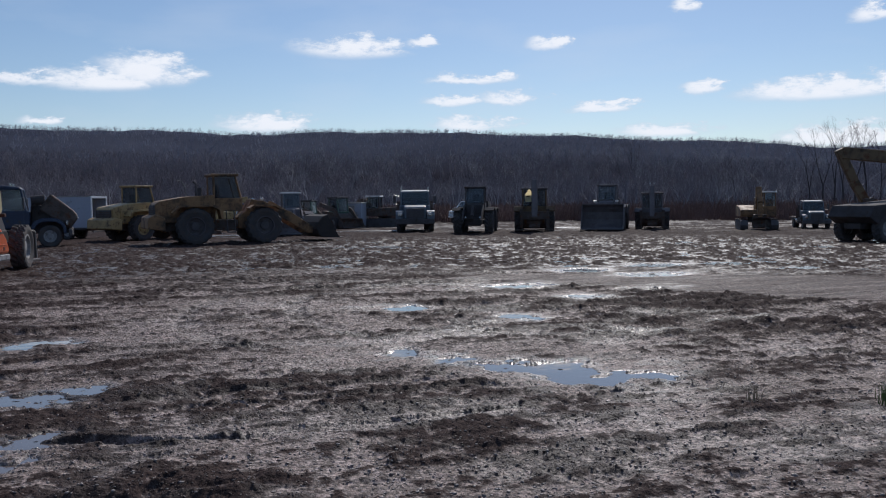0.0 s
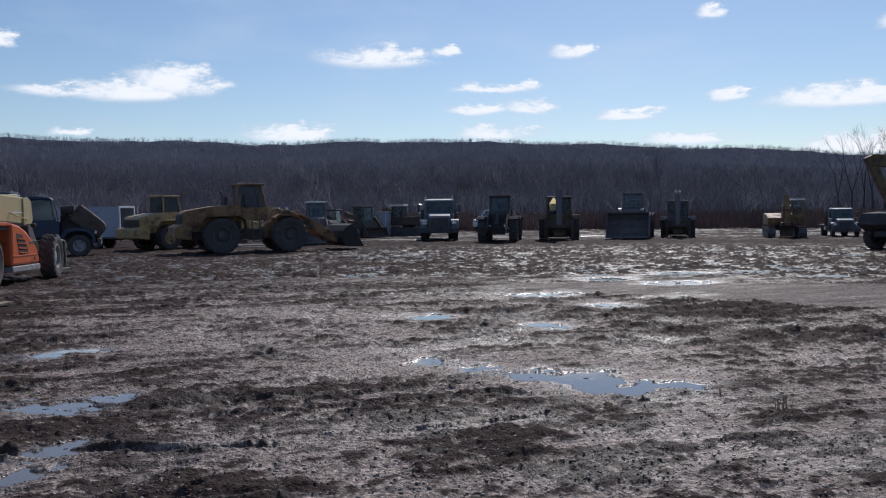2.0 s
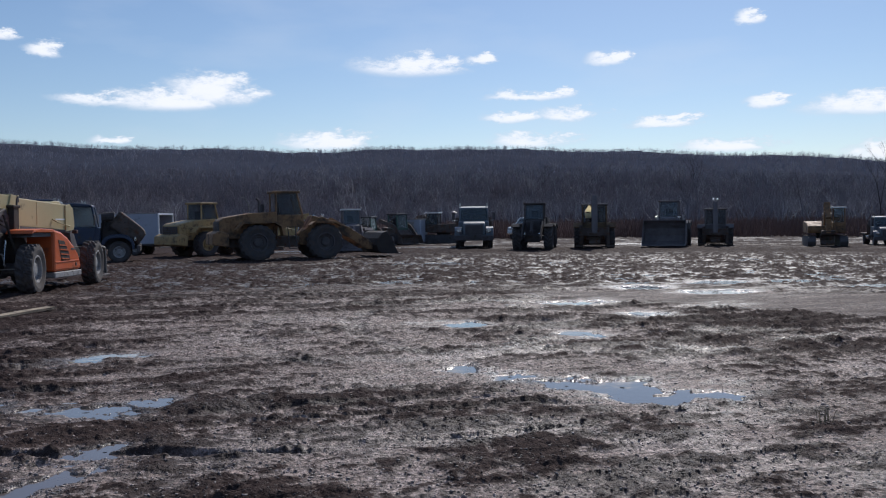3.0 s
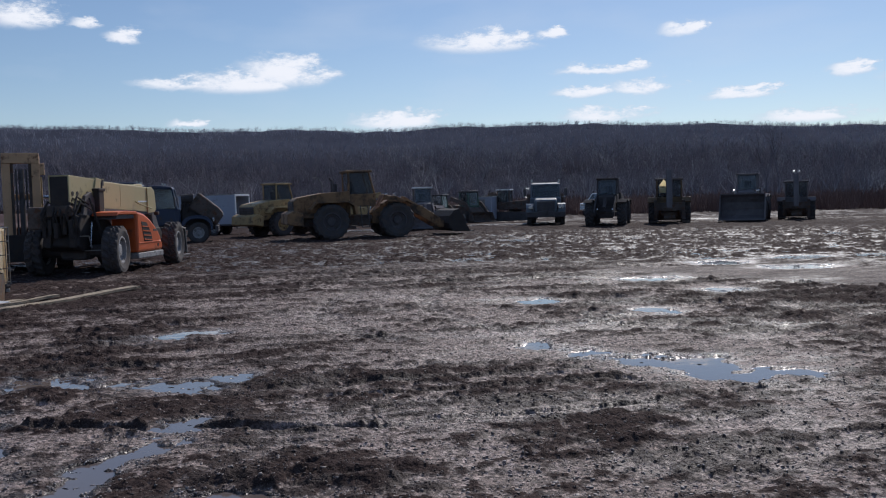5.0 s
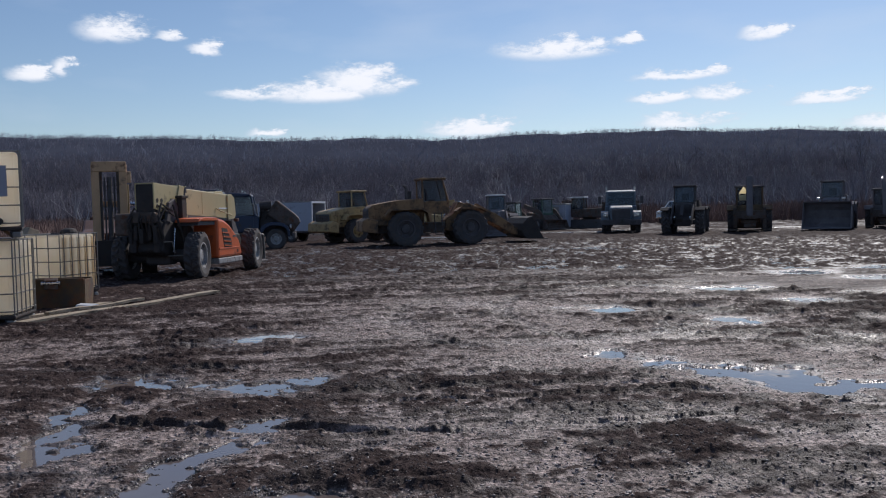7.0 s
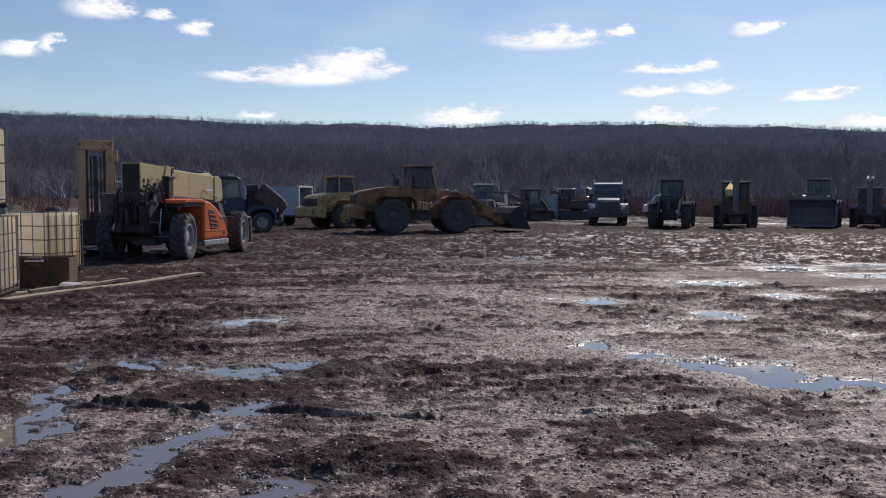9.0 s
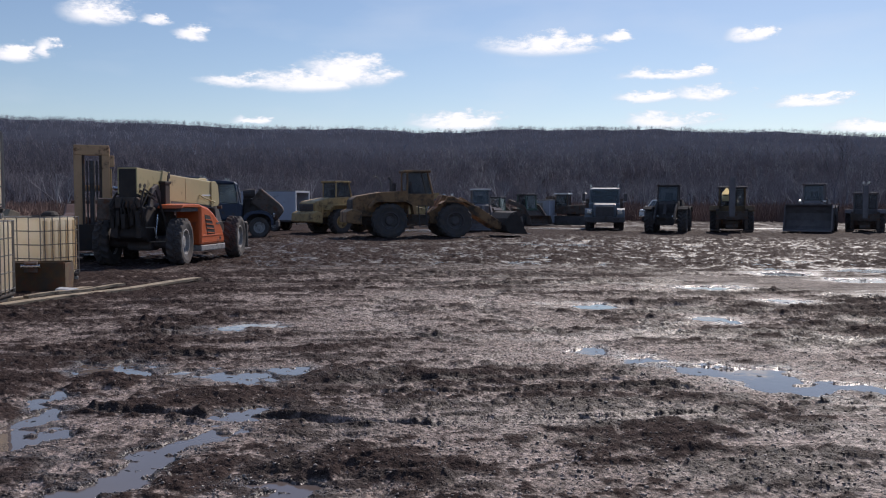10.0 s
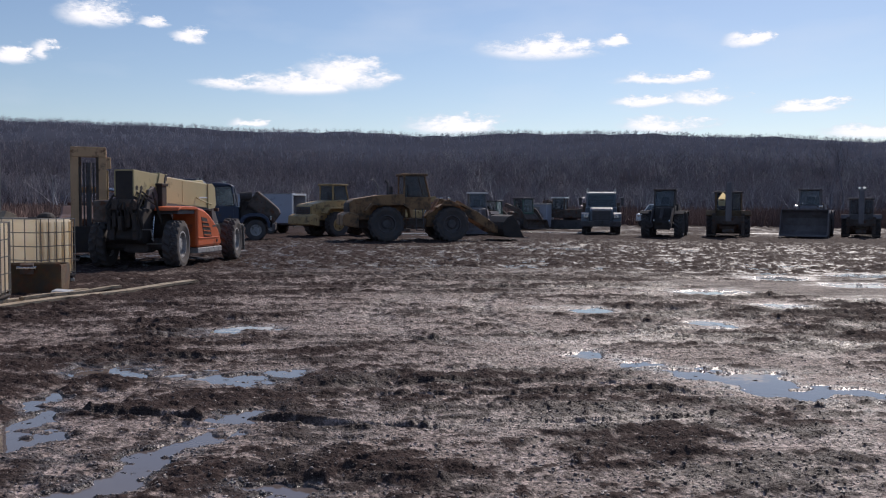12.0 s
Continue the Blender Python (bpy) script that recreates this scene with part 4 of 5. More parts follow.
def build_totes():
    a = place(tote("caged cream plastic tote standing on the mud"), -7.44, 13.19, -10)
    b = place(tote("caged cream plastic tote stacked on another tote"), -7.36, 13.0, -26, 1.34)
    lab = put(b, "label_plate", LABEL_BLUE, box, -0.5, 0.42, -0.525, -0.515, 0.62, 1.08, 0.0, label="faded blue-grey label plate")
    c = place(tote("caged cream plastic tote behind a rusty bucket"), -8.26, 17.33, 20)
    for k in range(5):
        put(c, "bottle_rib", BOTTLE, box, 0.57, 0.594, -0.42 + 0.19 * k, -0.32 + 0.19 * k, 0.22, 1.24, 0.01)
    put(c, "lid_cover", BLACK_PLASTIC, lathe, [(0.17, 0.0), (0.17, 0.05), (0.13, 0.10), (0.06, 0.13), (0.001, 0.135)], 14, label="grey plastic lid").matrix_basis = pose(0.25, 0.1, 1.29, 0, -90, 0)
    strap = thing("strap", "yellow webbing strap hanging over the lower tote", "strap")
    put(strap, "webbing", YELLOW, plate, [(0, 0, 0), (0.07, 0, 0), (0.22, 0.0, -0.13), (0.15, 0.0, -0.13)], 0.012)
    place(strap, -6.98, 12.9, -10, 1.47)
    return a, b, c


def rusty_bucket():
    t = thing("bucket_attachment", "rusty yellow steel bucket lying beside the totes", "bucket")
    rusty = material("rusty_yellow_steel", (0.075, 0.045, 0.018), 0.7, vary=0.3, dirt=0.5, rust=0.7, scale=1.6)
    put(t, "shell", rusty, prism, [(-0.35, 0.0), (0.3, 0.0), (0.42, 0.3), (0.36, 0.52), (0.3, 0.52), (0.34, 0.3), (0.24, 0.06), (-0.28, 0.06), (-0.30, 0.54), (-0.36, 0.54)], -0.95, 0.95, 0.01)
    for x in (-0.95, 0.95):
        put(t, "end_plate", rusty, prism, [(-0.34, 0.02), (0.28, 0.02), (0.4, 0.3), (0.34, 0.5), (-0.34, 0.52)], x - 0.015, x + 0.015, 0.004)
    put(t, "bracket", MUDDY_STEEL, prism, [(-0.42, 0.36), (-0.34, 0.36), (-0.34, 0.56), (-0.42, 0.52)], 0.3, 0.52, 0.01)
    put(t, "pin", CHROME, rod, (0.25, -0.4, 0.47), (0.57, -0.4, 0.47), 0.03, 10)
    return place(t, -7.78, 15.35, -12, 0, 1.0)


def plank(length, width, label):
    t = thing("plank", label, "plank", "planks on the mud")
    bm = bmesh.new()
    rng = random.Random(int(length * 10))
    rows = []
    for k in range(13):
        y = length * (k / 12 - 0.5)
        s, z = rng.uniform(-0.006, 0.006), 0.012 * math.sin(k * 0.7)
        w = width * (0.5 + rng.uniform(-0.03, 0.02))
        rows.append([bm.verts.new((x + s, y, z + h)) for x, h in ((-w, 0), (w, 0), (w, 0.042), (-w, 0.042))])
    for a, b in zip(rows, rows[1:]):
        for k in range(4):
            bm.faces.new((a[k], a[(k + 1) % 4], b[(k + 1) % 4], b[k]))
    bm.faces.new(rows[0])
    bm.faces.new(rows[-1][::-1])
    bmesh.ops.recalc_face_normals(bm, faces=bm.faces[:])
    part("board", bm, WOOD, t)
    return t


def scrap(x, y, sx, sy, heading, label):
    t = thing("scrap_piece", label, "scrap", "pale scraps on the mud")
    put(t, "piece", WHITE, prism, [(-sy, 0), (sy, 0), (0.7 * sy, 0.05), (0.1 * sy, 0.085), (-0.8 * sy, 0.06)], -sx, sx, 0.008)
    return place(t, x, y, heading, 0.02)


def telehandler():
    """Seen from behind: +y is its front, the boom's fat pivot end is at the back."""
    t = thing("telehandler", "orange telehandler with a cream boom and muddy tyres", "telehandler")
    put(t, "chassis", BLACK_PLASTIC, prism, [(-2.35, 0.62), (2.2, 0.5), (2.4, 0.8), (2.2, 1.05), (-0.6, 1.1), (-1.1, 1.45), (-2.3, 1.5), (-2.5, 1.2)], -0.42, 0.42, 0.04)
    for y in (-1.77, 1.77):
        put(t, "axle", DARK_STEEL, rod, (-0.95, y, 0.60), (0.95, y, 0.60), 0.16, 12)
        put(t, "axle_housing", DARK_STEEL, box, -0.34, 0.34, y - 0.24, y + 0.24, 0.38, 0.84, 0.08)
    # boom: outer section, collar, tail plates; a black block paints the open end's dark
    b = put(t, "boom", CREAM, prism, [(-1.6, 1.66), (2.0, 1.48), (2.17, 1.58), (2.14, 2.12), (2.0, 2.2), (-1.6, 2.36)], -0.2, 0.26, 0.025)
    for x in (-0.225, 0.255):
        put(b, "tail_plate", CREAM, prism, [(-2.59, 1.80), (-2.2, 1.72), (-1.0, 1.70), (-1.15, 2.36), (-2.59, 2.44)], x, x + 0.03, 0.008)
    put(b, "tail_cover", CREAM, prism, [(-2.59, 2.41), (-1.2, 2.33), (-1.2, 2.36), (-2.59, 2.44)], -0.195, 0.255, 0.0)
    put(b, "boom_mouth_dark", BLACK_PLASTIC, box, -0.195, 0.255, -2.582, -2.42, 1.70, 2.405, 0.01)
    put(b, "inner_section", DARK_STEEL, box, -0.12, 0.18, -2.42, -1.5, 1.78, 2.28, 0.02)
    put(b, "boom_collar", CREAM, prism, [(-1.62, 1.56), (-0.95, 1.53), (-0.95, 2.36), (-1.30, 2.41)], -0.25, 0.315, 0.015)
    put(b, "collar_flange", CREAM, prism, [(-1.02, 1.52), (-0.94, 1.52), (-0.94, 2.38), (-1.02, 2.385)], -0.265, 0.33, 0.006)
    for y in (-2.44, -2.22, -1.74):
        put(b, "port_hole", BLACK_PLASTIC, rod, (0.26, y, 2.0), (0.292, y, 2.0), 0.058, 12)
    put(b, "grab_handle", CREAM, pipe, [(0.27, 0.95, 1.80), (0.33, 1.05, 1.74), (0.33, 1.85, 1.60), (0.27, 1.95, 1.63)], 0.018, 6)
    put(b, "warning_panel", WHITE, box, 0.262, 0.268, 1.15, 1.9, 1.78, 1.82, 0.0)
    put(b, "nose_plate", CREAM, prism, [(1.72, 1.46), (2.2, 1.5), (2.28, 1.62), (2.2, 2.1), (2.0, 2.22), (1.72, 2.2)], 0.262, 0.29, 0.01)
    put(b, "top_bracket", CREAM, prism, [(1.0, 2.20), (1.75, 2.18), (1.6, 2.30), (1.15, 2.29)], -0.05, 0.18, 0.02)
    put(b, "wear_strip", DARK_STEEL, prism, [(-0.9, 1.56), (1.95, 1.42), (1.95, 1.49), (-0.9, 1.63)], 0.20, 0.275, 0.0)
    put(b, "boom_weld", CREAM, box, 0.259, 0.266, 0.088, 0.112, 1.655, 2.235, 0.0)
    # engine pod with its long mudguard over the rear wheel
    h = put(t, "engine_hood", ORANGE, prism, [(-0.86, 0.48), (0.68, 0.48), (0.70, 0.60), (0.55, 0.88), (0.30, 1.10), (-0.05, 1.32), (-0.42, 1.47), (-0.86, 1.54)], 0.42, 1.12, 0.06)
    put(h, "mudguard", ORANGE, prism, [(-1.95, 1.44), (-1.85, 1.53), (-1.5, 1.56), (-0.84, 1.54), (-0.84, 1.46), (-1.8, 1.47)], 0.46, 1.11, 0.015)
    put(h, "guard_lip", DARK_STEEL, prism, [(-1.9, 1.36), (-0.9, 1.36), (-0.9, 1.45), (-1.8, 1.46)], 0.5, 1.06, 0.0)
    grille = put(h, "vent_panel", BLACK_PLASTIC, prism, [(-0.62, 1.27), (-0.46, 0.74), (0.02, 0.74), (-0.02, 0.92), (-0.30, 1.24)], 1.118, 1.126, 0.0)
    for k in range(4):
        put(grille, "louvre", ORANGE, prism, [(-0.58 + 0.04 * k, 1.13 - 0.115 * k), (-0.10 + 0.02 * k, 1.10 - 0.115 * k), (-0.10 + 0.02 * k, 1.13 - 0.115 * k), (-0.58 + 0.04 * k, 1.16 - 0.115 * k)], 1.124, 1.138, 0.0)
    put(h, "crease", ORANGE, prism, [(-0.80, 0.70), (0.55, 0.70), (0.55, 0.73), (-0.80, 0.73)], 1.10, 1.132, 0.006)
    put(h, "name_strip", DARK_STEEL, box, 1.118, 1.127, 0.10, 0.34, 1.0, 1.05, 0.0)
    put(h, "reflector", RED_BROWN, box, 1.118, 1.13, 0.34, 0.42, 0.58, 0.66, 0.0)
    put(h, "step", RIM, box, 0.5, 1.13, -0.85, 0.70, 0.32, 0.465, 0.02, label="grey steel step under the hood")
    put(t, "fuel_tank", BLACK_PLASTIC, box, -1.0, -0.42, -0.8, 0.8, 0.5, 1.1, 0.06)
    put(t, "cab_shell", BLACK_PLASTIC, prism, [(-0.75, 1.1), (0.7, 1.1), (0.75, 1.6), (0.45, 1.95), (-0.7, 1.95)], -0.98, -0.36, 0.05)
    # pivot cheeks, cylinders and hoses at the back
    for s in (-1, 1):
        put(t, "pivot_cheek", DARK_STEEL, prism, [(-2.45, 0.8), (-1.5, 0.7), (-1.3, 1.5), (-1.75, 2.05), (-2.05, 1.95)], s * 0.36 - 0.04, s * 0.36 + 0.04, 0.015)
        put(t, "lift_cylinder", DARK_STEEL, rod, (s * 0.26, -1.9, 0.95), (s * 0.26, -0.9, 1.55), 0.075, 10)
        put(t, "ram_rod", CHROME, rod, (s * 0.55, -2.2, 0.72), (s * 0.50, -2.0, 1.30), 0.022, 8)
        put(t, "rear_bracket", BLACK_PLASTIC, prism, [(-2.62, 0.72), (-2.4, 0.66), (-2.3, 1.45), (-2.5, 1.5)], s * 0.30 - 0.07, s * 0.30 + 0.07, 0.02)
    put(t, "counterweight", BLACK_PLASTIC, prism, [(-2.55, 0.75), (-2.3, 0.62), (-2.2, 1.1), (-2.4, 1.16)], -0.5, 0.42, 0.06)
    for k in range(5):
        put(t, "rear_plate", BLACK_PLASTIC, box, -0.42 + 0.17 * k, -0.32 + 0.17 * k, -2.62 - 0.05 * (k % 3), -2.35, 0.95 + 0.08 * (k % 2), 1.45 - 0.07 * (k % 3), 0.02)
    put(t, "hydraulic_tank", MUDDY_STEEL, box, -0.86, -0.34, -2.5, -1.8, 1.15, 1.7, 0.06)
    post = put(t, "mast_post", BLACK_PLASTIC, box, 0.36, 0.52, -1.60, -1.34, 1.1, 2.10, 0.02)
    put(post, "post_cap", BLACK_PLASTIC, box, 0.35, 0.54, -1.64, -1.30, 2.06, 2.13, 0.015)
    put(post, "hook", DARK_STEEL, pipe, [(0.5, -1.42, 2.12), (0.5, -1.40, 2.26), (0.5, -1.34, 2.33), (0.5, -1.34, 2.2)], 0.022, 6)
    put(t, "valve_block", MUDDY_STEEL, box, -0.3, 0.3, -2.62, -2.3, 1.45, 1.72, 0.04)
    rng = random.Random(3)
    for k in range(12):
        x, z = -0.35 + 0.075 * k, rng.uniform(1.55, 1.85)
        put(t, "hose", BLACK_PLASTIC, pipe, [(x, -1.9, z - 0.1), (x + rng.uniform(-0.06, 0.06), -2.45, z + 0.08), (x + rng.uniform(-0.12, 0.12), -2.68, z - 0.22), (x + rng.uniform(-0.1, 0.1), -2.52, 1.0)], 0.024, 6)
    for k, (x, z) in enumerate(((0.52, 1.9), (0.58, 1.75))):
        put(t, "side_hose", BLACK_PLASTIC, pipe, [(x, -2.1, z), (x + 0.06, -1.95, z - 0.5), (x + 0.1, -1.75, z - 0.95), (x + 0.05, -1.6, 0.8)], 0.024, 6)
    put(t, "hydraulic_line", GALVANISED, pipe, [(0.42, -2.45, 0.98), (0.62, -2.40, 0.98), (0.66, -2.35, 0.70)], 0.016, 6)
    put(t, "tie_rod", GALVANISED, rod, (0.38, -2.2, 0.62), (0.86, -2.1, 0.62), 0.016, 6)
    # carriage hanging in front of the front wheels
    c = put(t, "fork_carriage", DARK_STEEL, box, -0.62, 0.95, 2.62, 2.72, 0.25, 1.02, 0.02)
    put(c, "carriage_rail", GALVANISED, pipe, [(0.97, 2.15, 1.06), (0.98, 2.66, 0.98), (0.98, 2.72, 0.25)], 0.03, 6)
    for s in (-1, 1):
        put(c, "fork", DARK_STEEL, box, 0.15 + s * 0.5 - 0.06, 0.15 + s * 0.5 + 0.06, 2.7, 3.7, 0.12, 0.18, 0.01)
    put(t, "boom_head", DARK_STEEL, prism, [(2.1, 1.56), (2.3, 1.62), (2.75, 0.9), (2.7, 0.55), (2.5, 0.6), (2.2, 1.2)], -0.14, 0.2, 0.03)
    put(t, "tail_lamp", RED_BROWN, box, 0.28, 0.42, 2.1, 2.2, 1.40, 1.5, 0.02)
    for x in (-0.97, 0.97):
        for y in (-1.77, 1.77):
            wheel(t, x, y, 0.60, 0.40, RIM, 18, 0.56, steer=radians(9))
    return place(t, -7.4, 23.5, 8.5)


def forklift():
    t = thing("rough_terrain_forklift", "tan forklift mast on a dark red machine", "forklift")
    tan = material("tan_paint", (0.58, 0.36, 0.20), 0.55, vary=0.15, dirt=0.3, rust=0.2, scale=1.5)
    for s in (-1, 1):
        put(t, "mast_rail", tan, box, s * 0.35 - 0.1, s * 0.35 + 0.1, 1.15, 1.38, 0.35, 3.05, 0.012)
        put(t, "inner_rail", MUDDY_STEEL, box, s * 0.22 - 0.04, s * 0.22 + 0.04, 1.2, 1.34, 0.35, 2.95, 0.01)
        put(t, "tilt_cylinder", CHROME, rod, (s * 0.4, 1.2, 1.5), (s * 0.4, 0.3, 1.2), 0.05, 8)
        put(t, "fork", DARK_STEEL, box, s * 0.3 - 0.06, s * 0.3 + 0.06, 1.45, 2.3, 0.12, 0.17, 0.01)
        put(t, "lift_chain", DARK_STEEL, rod, (s * 0.12, 1.28, 0.6), (s * 0.12, 1.28, 2.7), 0.025, 6)
    put(t, "top_plate", tan, box, -0.44, 0.44, 1.12, 1.4, 2.85, 3.12, 0.015)
    put(t, "lift_cylinder", DARK_STEEL, rod, (0, 1.25, 0.4), (0, 1.25, 2.7), 0.07, 10)
    put(t, "cross_brace", tan, box, -0.42, 0.42, 1.14, 1.2, 1.9, 2.05, 0.01)
    put(t, "side_arm", tan, box, -0.56, -0.44, 1.15, 1.35, 2.55, 2.85, 0.015)
    put(t, "side_strip", PALE_YELLOW, box, -0.49, -0.44, 1.16, 1.3, 1.0, 2.5, 0.01)
    put(t, "work_lamp", CHROME, rod, (-0.5, 1.3, 1.98), (-0.75, 1.3, 1.95), 0.05, 8)
    put(t, "carriage", BLACK_PLASTIC, box, -0.55, 0.55, 1.38, 1.46, 0.3, 1.0, 0.02)
    put(t, "body", RED_BROWN, prism, [(-2.2, 0.6), (1.1, 0.6), (1.1, 1.2), (0.2, 1.3), (-0.4, 1.55), (-2.1, 1.5), (-2.4, 1.2)], -0.8, 0.8, 0.06)
    put(t, "counterweight", DARK_STEEL, box, -0.9, 0.9, -2.7, -2.15, 0.55, 1.6, 0.1)
    put(t, "cross_member", RED_BROWN, box, -1.0, 0.7, -1.6, -1.35, 1.5, 1.65, 0.03)
    for x in (-0.95, 0.95):
        wheel(t, x, 0.55, 0.62, 0.42, DARK_STEEL, 18)
        wheel(t, x, -1.6, 0.52, 0.36, DARK_STEEL, 16)
    return place(t, -9.95, 24.35, 160, 0, 1.0)


def spare_tyre_stack():
    t = thing("tyre_stack", "stack of worn black tyres behind the totes", "tyres")
    for k in range(3):
        o = wheel(t, 0.01, 0.0, 0.55, 0.4, MUDDY_STEEL, 16)
        o.location, o.rotation_euler = (0.03 * k, -0.02 * k, 0.21 + 0.41 * k), (0, math.pi / 2, 0.4 * k)
    put(t, "crate", WOOD, prism, [(-0.2, 1.24), (0.2, 1.24), (0.16, 1.36), (-0.1, 1.44)], 0.05, 0.45, 0.01)
    return place(t, -10.0, 19.2, 20)


build_totes()
rusty_bucket()
place(plank(4.85, 0.24, "long pale weathered plank on the mud"), -5.85, 15.05, 19.9, 0.03)
place(plank(2.9, 0.2, "short pale plank beside the rusty bucket"), -6.85, 14.1, 15, 0.025)
place(plank(2.2, 0.12, "narrow splintered board beside the long plank"), -6.35, 14.75, 21, 0.06)
scrap(-6.62, 15.0, 0.22, 0.12, 30, "white crumpled scrap beside the plank")
telehandler()
forklift()
spare_tyre_stack()


# ---- vehicles ----
def road_truck(label, paint, hood_up=False, bed=True, sleeper=False, stacks=True, grille_mat=None):
    """A bonneted truck, front towards +y, 2.4 m wide."""
    t = thing("truck", label, "truck", "trucks in the yard")
    roof = 2.55 if not sleeper else 2.75
    put(t, "chassis", DARK_STEEL, box, -0.45, 0.45, -4.4, 2.7, 0.62, 0.86, 0.02)
    put(t, "cab_body", paint, prism, [(-0.75, 0.85), (0.95, 0.85), (0.95, 1.62), (0.78, 1.66), (-0.75, 1.66)], -0.92, 0.92, 0.06)
    put(t, "cab_roof", paint, prism, [(-0.78, roof - 0.16), (0.64, roof - 0.16), (0.58, roof - 0.05), (-0.1, roof + 0.03), (-0.74, roof)], -0.88, 0.88, 0.05)
    for s in (-1, 1):
        put(t, "windscreen_post", paint, rod, (s * 0.87, 0.78, 1.64), (s * 0.83, 0.6, roof - 0.14), 0.05, 6)
        put(t, "rear_post", paint, box, s * 0.85 - 0.05, s * 0.85 + 0.05, -0.75, -0.55, 1.64, roof - 0.14, 0.01)
        put(t, "door_window", GLASS, plate, [(s * 0.87, -0.55, 1.66), (s * 0.87, 0.74, 1.66), (s * 0.84, 0.62, roof - 0.16), (s * 0.86, -0.55, roof - 0.16)], 0.01)
        put(t, "door", paint, box, s * 0.93 - 0.012, s * 0.93 + 0.012, -0.55, 0.7, 0.95, 1.62, 0.01)
        put(t, "mirror", DARK_STEEL, box, s * 1.24 - 0.09, s * 1.24 + 0.09, 0.7, 0.76, 1.75, 2.2, 0.02)
        put(t, "mirror_arm", CHROME, pipe, [(s * 1.0, 0.6, 1.7), (s * 1.24, 0.72, 1.72), (s * 1.24, 0.72, 2.25), (s * 0.98, 0.55, 2.2)], 0.015, 6)
        put(t, "roof_lamp", CHROME, rod, (s * 0.8, 0.2, roof), (s * 0.8, 0.2, roof + 0.13), 0.05, 8)
        put(t, "step", DARK_STEEL, box, s * 1.0 - 0.12, s * 1.0 + 0.12, -0.5, 0.6, 0.55, 0.62, 0.01)
        put(t, "fuel_tank", CHROME, rod, (s * 0.85, -1.7, 0.75), (s * 0.85, -0.8, 0.75), 0.28, 16)
        put(t, "fender", paint, prism, [(0.98, 0.85), (1.02, 1.05), (1.15, 1.20), (1.4, 1.30), (1.8, 1.33), (2.12, 1.26), (2.34, 1.08), (2.42, 0.85), (2.42, 0.62), (2.32, 0.62), (2.3, 0.85), (2.2, 1.02), (2.0, 1.13), (1.75, 1.17), (1.45, 1.15), (1.22, 1.02), (1.12, 0.85)], s * 0.93 - 0.23, s * 0.93 + 0.23, 0.02)
        put(t, "headlamp", CHROME, box, s * 0.88 - 0.14, s * 0.88 + 0.14, 2.4, 2.5, 1.0, 1.2, 0.03)
        if stacks:
            put(t, "exhaust_stack", CHROME, rod, (s * 0.85, -0.95, 0.9), (s * 0.85, -0.95, roof + 0.25), 0.06, 10)
    put(t, "windscreen", GLASS, plate, [(-0.85, 0.78, 1.66), (0.85, 0.78, 1.66), (0.80, 0.6, roof - 0.15), (-0.80, 0.6, roof - 0.15)], 0.01)
    put(t, "back_wall", paint, box, -0.86, 0.86, -0.78, -0.72, 1.6, roof - 0.1, 0.01)
    put(t, "dashboard", BLACK_PLASTIC, box, -0.82, 0.82, 0.3, 0.72, 1.45, 1.68, 0.04)
    put(t, "bench_seat", BLACK_PLASTIC, prism, [(-0.65, 1.3), (-0.1, 1.3), (-0.1, 1.45), (-0.5, 1.48), (-0.6, 2.1), (-0.68, 2.1)], -0.78, 0.78, 0.03)
    put(t, "bumper", DARK_STEEL, box, -1.15, 1.15, 2.52, 2.68, 0.5, 0.82, 0.04)
    hood = put(t, "hood", MUDDY_STEEL if hood_up else paint, prism, [(0.92, 0.8), (2.45, 0.8), (2.46, 1.42), (2.36, 1.54), (2.1, 1.60), (0.92, 1.68)], -0.66, 0.66, 0.09)
    g = put(hood, "grille", grille_mat or DARK_STEEL, box, -0.52, 0.52, 2.44, 2.49, 0.80, 1.44, 0.03)
    for k in range(5):
        put(g, "grille_bar", DARK_STEEL, box, -0.52, 0.52, 2.49, 2.505, 0.93 + 0.1 * k, 0.955 + 0.1 * k, 0.004)
    if hood_up:
        hood.location = (0, 2.5, 0.7)
        hood.rotation_euler = (radians(-36), 0, 0)
        inner = hood.matrix_basis @ Matrix.Translation((0, -2.5, -0.7))
        hood.location = inner.translation
        put(t, "engine", DULL_DARK, prism, [(0.95, 0.8), (2.25, 0.8), (2.25, 1.45), (1.9, 1.75), (1.2, 1.95), (0.95, 1.9)], -0.45, 0.45, 0.08)
        put(t, "radiator", DULL_DARK, box, -0.5, 0.5, 2.1, 2.24, 0.8, 1.7, 0.03)
        for k in range(4):
            put(t, "engine_hose", BLACK_PLASTIC, pipe, [(0.5, 1.0 + 0.3 * k, 1.5), (0.62, 1.1 + 0.3 * k, 1.85), (0.4, 1.2 + 0.3 * k, 2.05 - 0.15 * k), (0.1, 1.2 + 0.3 * k, 1.7)], 0.05, 6)
        put(t, "air_filter", DULL_DARK, rod, (0.45, 0.98, 2.1), (0.45, 1.55, 2.15), 0.22, 12)
    if sleeper:
        put(t, "sleeper", paint, prism, [(-2.0, 0.85), (-0.78, 0.85), (-0.78, 2.85), (-1.1, 2.95), (-2.0, 2.95)], -1.0, 1.0, 0.06)
